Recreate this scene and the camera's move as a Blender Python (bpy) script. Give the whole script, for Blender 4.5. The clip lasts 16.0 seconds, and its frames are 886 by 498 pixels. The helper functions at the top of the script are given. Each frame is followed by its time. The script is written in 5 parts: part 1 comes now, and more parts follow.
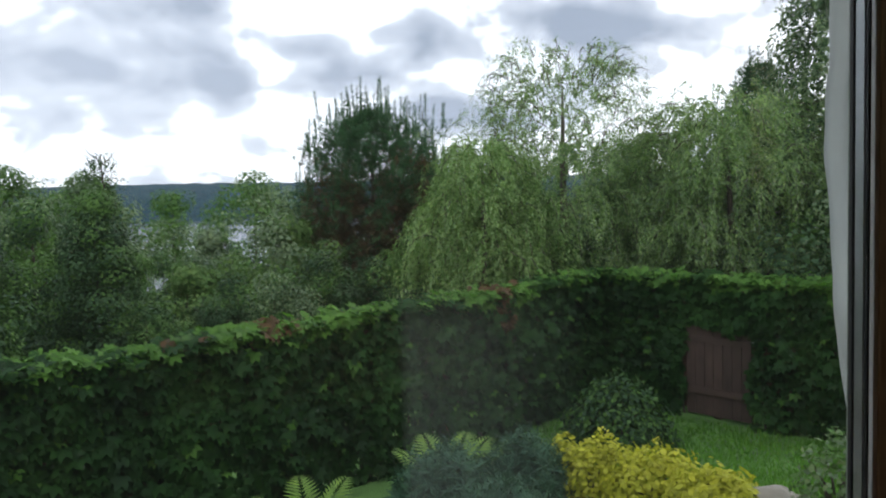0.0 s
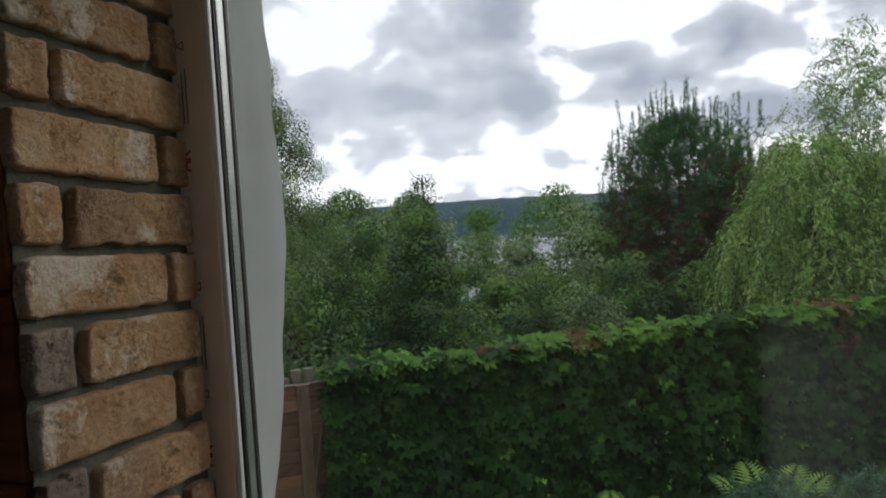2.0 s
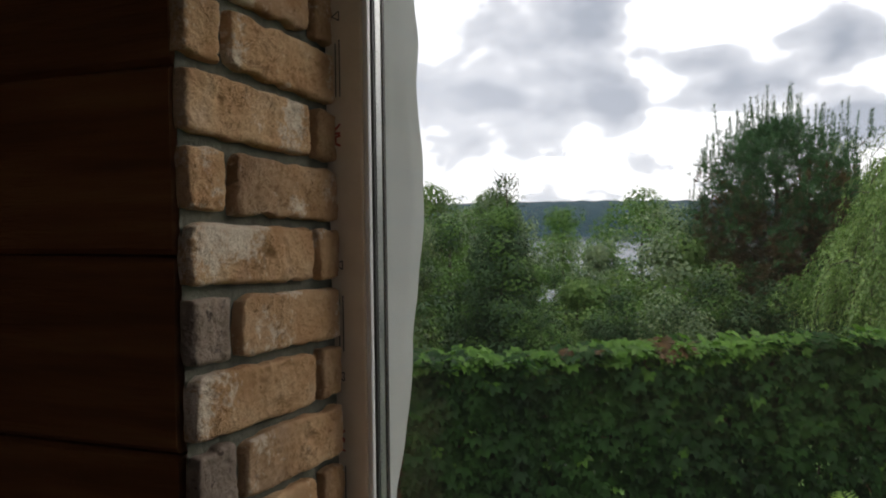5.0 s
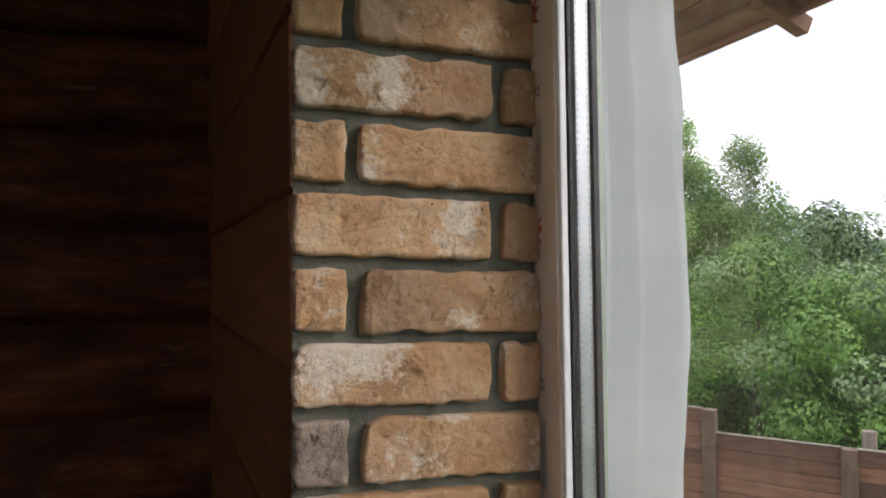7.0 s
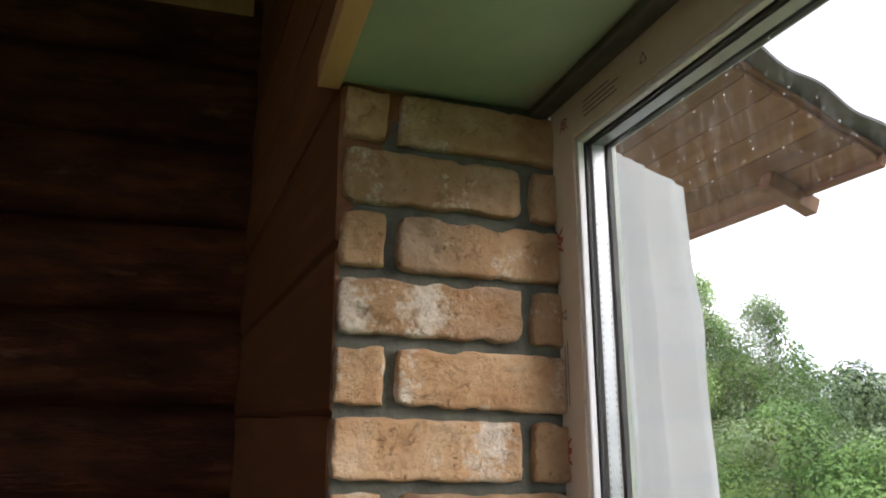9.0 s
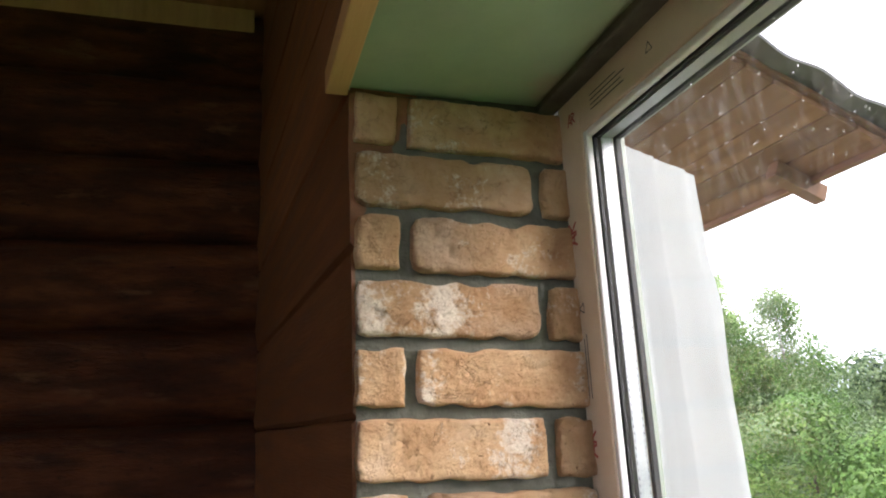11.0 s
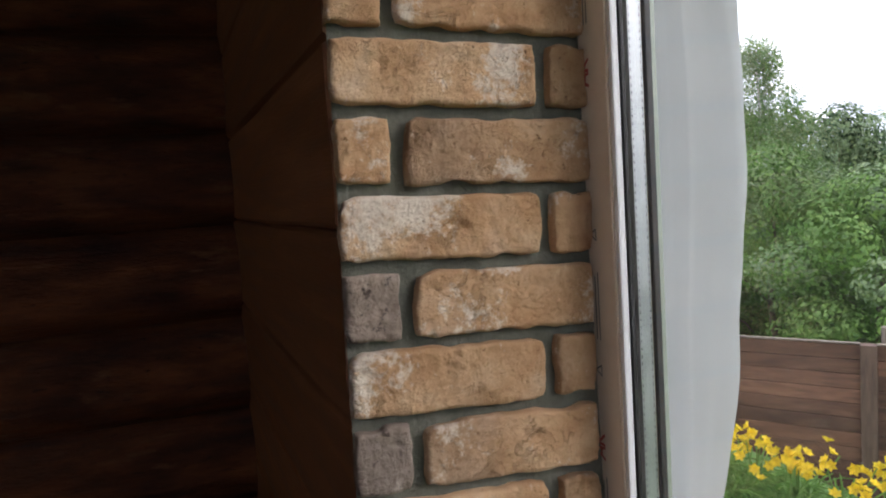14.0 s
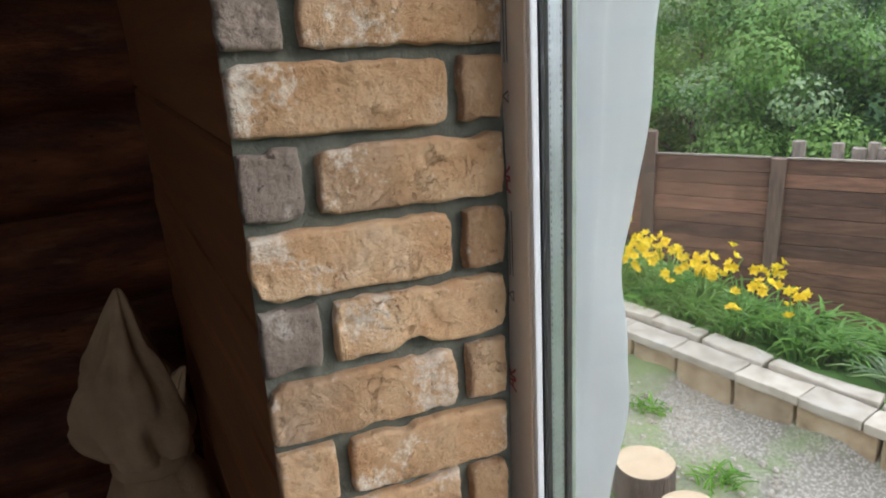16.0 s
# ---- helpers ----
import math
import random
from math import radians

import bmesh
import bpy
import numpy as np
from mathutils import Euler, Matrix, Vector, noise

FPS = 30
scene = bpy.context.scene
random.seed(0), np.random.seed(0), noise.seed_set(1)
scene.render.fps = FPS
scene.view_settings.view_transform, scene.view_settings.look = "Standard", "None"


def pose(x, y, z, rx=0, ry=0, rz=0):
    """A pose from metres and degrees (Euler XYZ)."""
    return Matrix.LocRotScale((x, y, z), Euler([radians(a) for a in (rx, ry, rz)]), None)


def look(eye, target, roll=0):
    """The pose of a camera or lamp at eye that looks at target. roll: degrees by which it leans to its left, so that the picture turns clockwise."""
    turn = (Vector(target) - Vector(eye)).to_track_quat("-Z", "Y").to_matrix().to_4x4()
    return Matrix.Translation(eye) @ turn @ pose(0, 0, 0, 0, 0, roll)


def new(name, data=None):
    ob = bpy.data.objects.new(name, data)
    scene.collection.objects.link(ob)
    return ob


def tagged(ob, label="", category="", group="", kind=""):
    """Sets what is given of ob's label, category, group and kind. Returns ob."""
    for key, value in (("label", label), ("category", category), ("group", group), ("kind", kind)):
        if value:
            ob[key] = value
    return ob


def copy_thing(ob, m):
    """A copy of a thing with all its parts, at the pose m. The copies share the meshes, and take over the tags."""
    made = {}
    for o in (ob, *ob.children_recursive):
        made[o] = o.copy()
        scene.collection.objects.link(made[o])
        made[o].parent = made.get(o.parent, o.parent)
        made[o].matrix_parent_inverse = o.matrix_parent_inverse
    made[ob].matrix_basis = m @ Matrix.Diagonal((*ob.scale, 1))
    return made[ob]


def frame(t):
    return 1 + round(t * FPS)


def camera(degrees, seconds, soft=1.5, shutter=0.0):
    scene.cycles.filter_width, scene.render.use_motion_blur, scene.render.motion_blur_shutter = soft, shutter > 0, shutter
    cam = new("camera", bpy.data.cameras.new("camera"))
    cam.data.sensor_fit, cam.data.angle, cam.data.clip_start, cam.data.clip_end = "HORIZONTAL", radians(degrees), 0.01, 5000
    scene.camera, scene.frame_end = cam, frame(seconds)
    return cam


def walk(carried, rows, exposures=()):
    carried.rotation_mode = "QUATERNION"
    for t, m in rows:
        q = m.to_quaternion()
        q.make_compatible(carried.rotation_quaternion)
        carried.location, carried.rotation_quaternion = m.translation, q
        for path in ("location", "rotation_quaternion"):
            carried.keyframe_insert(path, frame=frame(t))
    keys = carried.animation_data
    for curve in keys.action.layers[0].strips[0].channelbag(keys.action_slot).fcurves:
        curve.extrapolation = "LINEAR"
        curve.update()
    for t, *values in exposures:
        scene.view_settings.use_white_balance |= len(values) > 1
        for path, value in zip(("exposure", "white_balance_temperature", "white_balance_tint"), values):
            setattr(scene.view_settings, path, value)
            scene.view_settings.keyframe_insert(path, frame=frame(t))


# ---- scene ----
cam = camera(64.5, 16.0, soft=1.95)
PATH = [
    (0, (-0.044, 0.045, 1.532), (0.213, 2.024, 1.397), -1.9),
    (0.5, (-0.04, 0.052, 1.528), (-0.02, 2.048, 1.412), -2.4),
    (1, (-0.052, 0.055, 1.528), (-0.248, 2.043, 1.438), -2.8),
    (1.5, (-0.074, 0.071, 1.532), (-0.49, 2.026, 1.468), -3.2),
    (2, (-0.096, 0.058, 1.537), (-0.674, 1.971, 1.474), -3.6),
    (2.5, (-0.113, 0.027, 1.552), (-0.838, 1.89, 1.492), -4.2),
    (3, (-0.136, 0.012, 1.559), (-0.985, 1.823, 1.545), -4.0),
    (3.2, (-0.135, 0.018, 1.555), (-0.997, 1.823, 1.543), -3.4),
    (5.3, (-0.212, 0.109, 1.524), (-0.995, 1.948, 1.458), -0.4),
    (5.5, (-0.204, 0.174, 1.527), (-1.235, 1.885, 1.435), -0.7),
    (5.7, (-0.18, 0.281, 1.538), (-1.461, 1.814, 1.451), 0.7),
    (6, (-0.101, 0.423, 1.55), (-1.72, 1.591, 1.421), 1.6),
    (6.5, (-0.022, 0.54, 1.575), (-1.892, 1.245, 1.503), -1.6),
    (7, (0.01, 0.527, 1.611), (-1.882, 1.175, 1.657), -0.8),
    (7.5, (0.03, 0.513, 1.642), (-1.871, 1.101, 1.843), -0.4),
    (8, (0.046, 0.506, 1.663), (-1.843, 1.094, 1.957), 0.1),
    (8.5, (0.05, 0.502, 1.681), (-1.823, 1.082, 2.074), 0.4),
    (8.7, (0.051, 0.499, 1.685), (-1.809, 1.079, 2.136), 0.8),
    (10.8, (0.05, 0.486, 1.679), (-1.798, 1.049, 2.195), -2.7),
    (11, (0.048, 0.486, 1.674), (-1.805, 1.053, 2.17), -2.7),
    (11.5, (0.035, 0.488, 1.66), (-1.841, 1.055, 2.055), -2.8),
    (12, (0.02, 0.487, 1.641), (-1.874, 1.06, 1.934), -2.6),
    (12.5, (0.005, 0.489, 1.62), (-1.898, 1.075, 1.811), -2.8),
    (13, (-0.016, 0.479, 1.593), (-1.914, 1.106, 1.674), -3.4),
    (13.5, (-0.024, 0.494, 1.56), (-1.93, 1.1, 1.522), -3.2),
    (14, (-0.029, 0.497, 1.531), (-1.927, 1.108, 1.373), -3.6),
    (14.5, (-0.037, 0.51, 1.496), (-1.902, 1.185, 1.241), -3.4),
    (15, (-0.047, 0.523, 1.457), (-1.875, 1.238, 1.072), -3.3),
    (15.5, (-0.055, 0.534, 1.428), (-1.849, 1.272, 0.939), -3.3),
    (16, (-0.056, 0.536, 1.408), (-1.808, 1.268, 0.779), -3.5),
]
EXPOSURES = [
    (0.0, 0.14, 6150, 9), (2.0, -0.12, 6450, 10), (3.2, -0.05, 6600, 11), (5.3, 0.08, 6850, 12), (6.0, 0.36, 7000, 13),
    (6.6, 1.12, 6600, 17), (8.0, 1.36, 6400, 17), (11.0, 2.2, 6450, 19), (12.0, 1.86, 6300, 19), (13.0, 1.45, 6300, 18), (14.5, 1.16, 6150, 16), (16.0, 1.5, 6000, 12)]
walk(cam, [(t, look(eye, target, roll)) for t, eye, target, roll in PATH], EXPOSURES)

# ---- world and sun: bright broken cloud, the sun veiled, ahead to the right ----
SUN_AZ, SUN_EL = -40.0, 25.0        # degrees left of +y, degrees up


def nd(tree, kind, **inputs):
    n = tree.nodes.new(kind)
    for k, v in inputs.items():
        n.inputs[k.replace("_", " ")].default_value = v
    return n


def math_node(tree, op, a, b=None, clamp=False):
    n = tree.nodes.new("ShaderNodeMath")
    n.operation, n.use_clamp = op, clamp
    for k, v in enumerate((a, b)):
        if v is None:
            continue
        if isinstance(v, (int, float)):
            n.inputs[k].default_value = v
        else:
            tree.links.new(v, n.inputs[k])
    return n.outputs[0]


def ramp(tree, fac, stops):
    n = tree.nodes.new("ShaderNodeValToRGB")
    els = n.color_ramp.elements
    while len(els) < len(stops):
        els.new(0.5)
    for e, (p, c) in zip(els, stops):
        e.position, e.color = p, (*c, 1)
    tree.links.new(fac, n.inputs[0])
    return n.outputs[0]


def mix(tree, fac, a, b, blend="MIX"):
    n = tree.nodes.new("ShaderNodeMix")
    n.data_type, n.blend_type = "RGBA", blend
    for sock, v in ((n.inputs[0], fac), (n.inputs[6], a), (n.inputs[7], b)):
        if isinstance(v, (int, float)):
            sock.default_value = v
        elif isinstance(v, tuple):
            sock.default_value = (*v, 1)
        else:
            tree.links.new(v, sock)
    return n.outputs[2]


world = bpy.data.worlds.new("sky")
scene.world = world
world.use_nodes = True
wt = world.node_tree
bg = wt.nodes["Background"]
sky = wt.nodes.new("ShaderNodeTexSky")
sky.sky_type, sky.sun_disc = "NISHITA", False
sky.sun_elevation, sky.sun_rotation = radians(SUN_EL), radians(-SUN_AZ)
geo = wt.nodes.new("ShaderNodeTexCoord")
sep = wt.nodes.new("ShaderNodeSeparateXYZ")
wt.links.new(geo.outputs["Generated"], sep.inputs[0])
up = math_node(wt, "ADD", math_node(wt, "MAXIMUM", sep.outputs[2], 0.0), 0.45)
flat = wt.nodes.new("ShaderNodeCombineXYZ")
wt.links.new(math_node(wt, "DIVIDE", sep.outputs[0], up), flat.inputs[0])
wt.links.new(math_node(wt, "DIVIDE", sep.outputs[1], up), flat.inputs[1])
flat.inputs[2].default_value = 3.7
cloud = nd(wt, "ShaderNodeTexNoise", Scale=3.1, Detail=10.0, Roughness=0.56, Distortion=0.1)
wt.links.new(flat.outputs[0], cloud.inputs["Vector"])
shade = nd(wt, "ShaderNodeTexNoise", Scale=0.55, Detail=3.0, Roughness=0.5)
wt.links.new(flat.outputs[0], shade.inputs["Vector"])
skyblue = mix(wt, 1.0, sky.outputs[0], (0.10, 0.10, 0.10), "MULTIPLY")
veil = mix(wt, 0.88, skyblue, (1.42, 1.45, 1.54))
dark = ramp(wt, shade.outputs[0], [(0.35, (0.39, 0.45, 0.565)), (0.62, (0.62, 0.68, 0.80))])
azimuth = math_node(wt, "MULTIPLY", math_node(wt, "ARCTAN2", math_node(wt, "MULTIPLY", sep.outputs[0], -1.0), sep.outputs[1]), 57.2958)
elevation = math_node(wt, "MULTIPLY", math_node(wt, "ARCSINE", sep.outputs[2]), 57.2958)


def bank(az, el, ra, re):
    """A cloud bank: 1 at its middle, fading outwards (degrees left of straight out, degrees up, half widths)."""
    a = math_node(wt, "POWER", math_node(wt, "ABSOLUTE", math_node(wt, "DIVIDE", math_node(wt, "SUBTRACT", azimuth, az), ra)), 2.0)
    e = math_node(wt, "POWER", math_node(wt, "ABSOLUTE", math_node(wt, "DIVIDE", math_node(wt, "SUBTRACT", elevation, el), re)), 2.0)
    return math_node(wt, "EXPONENT", math_node(wt, "MULTIPLY", math_node(wt, "ADD", a, e), -1.0))


banks = bank(22.0, 9.0, 9.0, 5.0)
for spec in ((9.0, 9.6, 3.0, 2.2), (2.0, 9.8, 4.5, 2.2), (3.0, 12.3, 3.5, 1.6), (-7.0, 13.3, 5.5, 2.2), (-19.0, 13.0, 8.0, 2.0), (8.5, 4.6, 3.0, 1.2), (-7.5, 7.0, 2.0, 2.0), (35.0, 12.0, 7.0, 4.0)):
    banks = math_node(wt, "MAXIMUM", banks, bank(*spec))
clear = bank(0.0, 6.0, 32.0, 10.0)           # mostly open between the banks, straight out over the lake
level = math_node(wt, "ADD", math_node(wt, "MULTIPLY", math_node(wt, "SUBTRACT", cloud.outputs[0], 0.5), 1.5), math_node(wt, "MULTIPLY", banks, 0.24))
level = math_node(wt, "ADD", level, math_node(wt, "SUBTRACT", 0.5, math_node(wt, "MULTIPLY", clear, 0.14)))
cover = ramp(wt, level, [(0.46, (0, 0, 0)), (0.51, (0.55, 0.55, 0.55)), (0.70, (1, 1, 1))])
# an overcast sky is brightest overhead
overhead = math_node(wt, "ADD", 1.0, math_node(wt, "MULTIPLY", math_node(wt, "MULTIPLY", math_node(wt, "SUBTRACT", sep.outputs[2], 0.35), 2.0, clamp=True), 0.2))
wt.links.new(overhead, bg.inputs[1])
wt.links.new(mix(wt, cover, veil, dark), bg.inputs[0])

sun = new("sun", bpy.data.lights.new("sun", "SUN"))
sun.data.energy, sun.data.angle, sun.data.color = 0.85, radians(30), (1.0, 0.94, 0.86)
sun.matrix_world = look((0, 0, 0), (math.sin(radians(SUN_AZ)) * math.cos(radians(SUN_EL)), -math.cos(radians(SUN_AZ)) * math.cos(radians(SUN_EL)), -math.sin(radians(SUN_EL))))


# ---- materials ----
def material(name, stops, scale=8.0, detail=6.0, rough=(0.7, 0.9), bump=0.3, bump_scale=60.0, stretch=(1, 1, 1), metal=0.0,
             coords="Object", second=None, island=0.0, random=0.0, spec=0.5, distance=0.004, through_light=0.0, third=None):
    """Noise-mottled surface: stops of colour, a second stain (scale, low, high, colour), bump, and variation by piece."""
    m = bpy.data.materials.new(name)
    m.use_nodes = True
    t = m.node_tree
    b = t.nodes["Principled BSDF"]
    tc = t.nodes.new("ShaderNodeTexCoord")
    mp = t.nodes.new("ShaderNodeMapping")
    mp.inputs["Scale"].default_value = stretch
    t.links.new(tc.outputs[coords], mp.inputs[0])
    n1 = nd(t, "ShaderNodeTexNoise", Scale=scale, Detail=detail, Roughness=0.6)
    t.links.new(mp.outputs[0], n1.inputs["Vector"])
    col = ramp(t, n1.outputs[0], stops)
    if random:
        oi = t.nodes.new("ShaderNodeObjectInfo")
        off = t.nodes.new("ShaderNodeVectorMath")
        off.operation = "ADD"
        t.links.new(tc.outputs[coords], off.inputs[0])
        ten = t.nodes.new("ShaderNodeVectorMath")
        ten.operation = "SCALE"
        ten.inputs[0].default_value = (17, 31, 23)
        t.links.new(oi.outputs["Random"], ten.inputs["Scale"])
        t.links.new(ten.outputs[0], off.inputs[1])
        t.links.new(off.outputs[0], mp.inputs[0])
        col = mix(t, 1.0, col, ramp(t, oi.outputs["Random"], [(0.0, (1 - random,) * 3), (1.0, (1 + random * 0.6, 1 + random * 0.5, 1 + random * 0.4))]), "MULTIPLY")
    if island:
        gi = t.nodes.new("ShaderNodeNewGeometry")
        col = mix(t, 1.0, col, ramp(t, gi.outputs["Random Per Island"], [(0.0, (1 - island,) * 3), (0.5, (1, 1, 1)), (1.0, (1 + island, 1 + island * 0.8, 1 - island * 0.4))]), "MULTIPLY")
    if second:
        s, lo, hi, c = second
        n2 = nd(t, "ShaderNodeTexNoise", Scale=s, Detail=5.0, Roughness=0.65)
        t.links.new(mp.outputs[0], n2.inputs["Vector"])
        col = mix(t, ramp(t, n2.outputs[0], [(lo, (0, 0, 0)), (hi, (1, 1, 1))]), col, c)
    if third:
        s, lo, hi, c = third
        n3 = nd(t, "ShaderNodeTexNoise", Scale=s, Detail=4.0, Roughness=0.7)
        t.links.new(mp.outputs[0], n3.inputs["Vector"])
        col = mix(t, ramp(t, n3.outputs[0], [(lo, (0, 0, 0)), (hi, (1, 1, 1))]), col, c)
    t.links.new(col, b.inputs["Base Color"])
    nb = nd(t, "ShaderNodeTexNoise", Scale=bump_scale, Detail=6.0, Roughness=0.65)
    t.links.new(mp.outputs[0], nb.inputs["Vector"])
    bp = t.nodes.new("ShaderNodeBump")
    bp.inputs["Strength"].default_value, bp.inputs["Distance"].default_value = bump, distance
    t.links.new(nb.outputs[0], bp.inputs["Height"])
    t.links.new(bp.outputs[0], b.inputs["Normal"])
    t.links.new(ramp(t, n1.outputs[0], [(0.3, (rough[0],) * 3), (0.7, (rough[1],) * 3)]), b.inputs["Roughness"])
    b.inputs["Metallic"].default_value = metal
    b.inputs["Specular IOR Level"].default_value = spec
    if through_light:
        tr = t.nodes.new("ShaderNodeBsdfTranslucent")
        t.links.new(mix(t, 1.0, col, (1.02, 1.18, 0.8), "MULTIPLY") if through_light < 0.39 else col, tr.inputs[0])
        ms = t.nodes.new("ShaderNodeMixShader")
        ms.inputs[0].default_value = through_light
        t.links.new(b.outputs[0], ms.inputs[1])
        t.links.new(tr.outputs[0], ms.inputs[2])
        t.links.new(ms.outputs[0], t.nodes["Material Output"].inputs[0])
    return m


def brick_surface():
    """Sandy tan fired clay: mottled body, crisp lime bloom that gathers at the worn ends, pinholes and hairline cracks."""
    m = bpy.data.materials.new("brick_tan")
    m.use_nodes = True
    t = m.node_tree
    b = t.nodes["Principled BSDF"]
    tc = t.nodes.new("ShaderNodeTexCoord")
    oi = t.nodes.new("ShaderNodeObjectInfo")
    ten = t.nodes.new("ShaderNodeVectorMath")
    ten.operation = "SCALE"
    ten.inputs[0].default_value = (17, 31, 23)
    t.links.new(oi.outputs["Random"], ten.inputs["Scale"])
    off = t.nodes.new("ShaderNodeVectorMath")
    t.links.new(tc.outputs["Object"], off.inputs[0])
    t.links.new(ten.outputs[0], off.inputs[1])

    def field(scale, detail, rough=0.6, warp=0.0):
        n = nd(t, "ShaderNodeTexNoise", Scale=scale, Detail=detail, Roughness=rough, Distortion=warp)
        t.links.new(off.outputs[0], n.inputs["Vector"])
        return n.outputs[0]

    body = ramp(t, field(13, 8, 0.62, 0.4), [(0.28, (0.36, 0.185, 0.088)), (0.42, (0.47, 0.275, 0.138)), (0.56, (0.545, 0.348, 0.19)), (0.72, (0.60, 0.43, 0.27))])
    body = mix(t, 1.0, body, ramp(t, oi.outputs["Random"], [(0.0, (0.80, 0.78, 0.76)), (0.5, (1, 1, 1)), (1.0, (1.10, 1.12, 1.14))]), "MULTIPLY")
    # each brick's own character rides on its object colour: two lime patches along its length, and its tone
    tint = t.nodes.new("ShaderNodeSeparateColor")
    t.links.new(oi.outputs["Color"], tint.inputs[0])
    sp = t.nodes.new("ShaderNodeSeparateXYZ")
    t.links.new(tc.outputs["Generated"], sp.inputs[0])
    along = math_node(t, "ADD", sp.outputs[1], math_node(t, "MULTIPLY", math_node(t, "SUBTRACT", field(18, 3), 0.5), 0.35))
    burnt = math_node(t, "MULTIPLY", math_node(t, "SUBTRACT", 0.5, tint.outputs[2], clamp=True), ramp(t, along, [(0.2, (1.5, 1.5, 1.5)), (0.6, (0.1, 0.1, 0.1))]))
    body = mix(t, burnt, body, ramp(t, field(40, 5), [(0.35, (0.17, 0.105, 0.065)), (0.65, (0.30, 0.20, 0.13))]))
    body = mix(t, ramp(t, field(7, 4), [(0.55, (0, 0, 0)), (0.72, (0.5, 0.5, 0.5))]), body, (0.56, 0.43, 0.32))
    # distance from the brick's own ends and edges
    ey = math_node(t, "ABSOLUTE", math_node(t, "SUBTRACT", sp.outputs[1], 0.5))
    ez = math_node(t, "ABSOLUTE", math_node(t, "SUBTRACT", sp.outputs[2], 0.5))
    rim = math_node(t, "ADD", math_node(t, "MULTIPLY", math_node(t, "POWER", ey, 3.0), 0.55), math_node(t, "MULTIPLY", math_node(t, "POWER", ez, 4.0), 0.7))
    lime = math_node(t, "ADD", math_node(t, "SUBTRACT", field(16, 10, 0.68, 0.3), 0.075), rim)
    for centre, gain in ((tint.outputs[0], 0.135), (oi.outputs["Alpha"], 0.10)):
        away = math_node(t, "POWER", math_node(t, "ABSOLUTE", math_node(t, "DIVIDE", math_node(t, "SUBTRACT", along, centre), 0.13)), 2.0)
        patch_here = math_node(t, "EXPONENT", math_node(t, "MULTIPLY", away, -1.0))
        lime = math_node(t, "ADD", lime, math_node(t, "MULTIPLY", patch_here, math_node(t, "MULTIPLY", tint.outputs[1], gain)))
    lime = math_node(t, "ADD", lime, math_node(t, "MULTIPLY", math_node(t, "SUBTRACT", field(6, 2), 0.5), 0.4))
    lime = math_node(t, "ADD", lime, math_node(t, "MULTIPLY", math_node(t, "SUBTRACT", field(140, 4, 0.7), 0.5), 0.5))
    col = mix(t, ramp(t, lime, [(0.56, (0, 0, 0)), (0.62, (0.45, 0.45, 0.45)), (0.72, (0.92, 0.92, 0.92))]), body, (0.70, 0.61, 0.49))
    pin = field(115, 4, 0.7)
    pits = math_node(t, "MULTIPLY", ramp(t, pin, [(0.62, (0, 0, 0)), (0.68, (1, 1, 1))]), ramp(t, field(19, 3), [(0.46, (0.1, 0.1, 0.1)), (0.62, (1, 1, 1))]))
    col = mix(t, pits, col, (0.17, 0.095, 0.045))
    # hairline cracks follow the zero lines of a slow noise
    line = math_node(t, "ABSOLUTE", math_node(t, "SUBTRACT", field(24, 6, 0.65, 0.6), 0.5))
    crack = math_node(t, "MULTIPLY", ramp(t, line, [(0.003, (1, 1, 1)), (0.012, (0, 0, 0))]), ramp(t, field(15, 2), [(0.52, (0, 0, 0)), (0.58, (1, 1, 1))]))
    col = mix(t, math_node(t, "MULTIPLY", crack, 0.4), col, (0.22, 0.12, 0.06))
    t.links.new(col, b.inputs["Base Color"])
    hgt = math_node(t, "ADD", math_node(t, "MULTIPLY", field(60, 7, 0.7), 0.8), math_node(t, "MULTIPLY", field(210, 5, 0.7), 0.35))
    hgt = math_node(t, "SUBTRACT", hgt, math_node(t, "ADD", math_node(t, "MULTIPLY", pits, 0.35), math_node(t, "MULTIPLY", crack, 0.45)))
    bp = nd(t, "ShaderNodeBump", Strength=1.0, Distance=0.008)
    t.links.new(hgt, bp.inputs["Height"])
    t.links.new(bp.outputs[0], b.inputs["Normal"])
    b.inputs["Roughness"].default_value = 0.9
    b.inputs["Specular IOR Level"].default_value = 0.3
    return m


BRICK = brick_surface()
BRICK_GREY = material("brick_grey", [(0.3, (0.14, 0.105, 0.08)), (0.55, (0.235, 0.185, 0.145)), (0.75, (0.33, 0.26, 0.195))], 16, 8, (0.85, 0.95), 1.0, 75,
                      second=(30, 0.55, 0.68, (0.40, 0.35, 0.29)), third=(60, 0.58, 0.66, (0.07, 0.05, 0.038)), random=0.15, distance=0.006)
MORTAR = material("mortar", [(0.3, (0.075, 0.079, 0.060)), (0.7, (0.15, 0.152, 0.115))], 30, 6, (0.9, 1.0), 0.9, 160, distance=0.003)
LOGWOOD = material("log_stained", [(0.32, (0.030, 0.010, 0.005)), (0.5, (0.085, 0.027, 0.010)), (0.70, (0.185, 0.062, 0.022))], 6, 9, (0.38, 0.6), 0.9, 26,
                   stretch=(3, 0.8, 3), second=(7, 0.60, 0.72, (0.15, 0.068, 0.032)), third=(22, 0.62, 0.72, (0.012, 0.005, 0.003)), random=0.2, distance=0.012, spec=0.22)
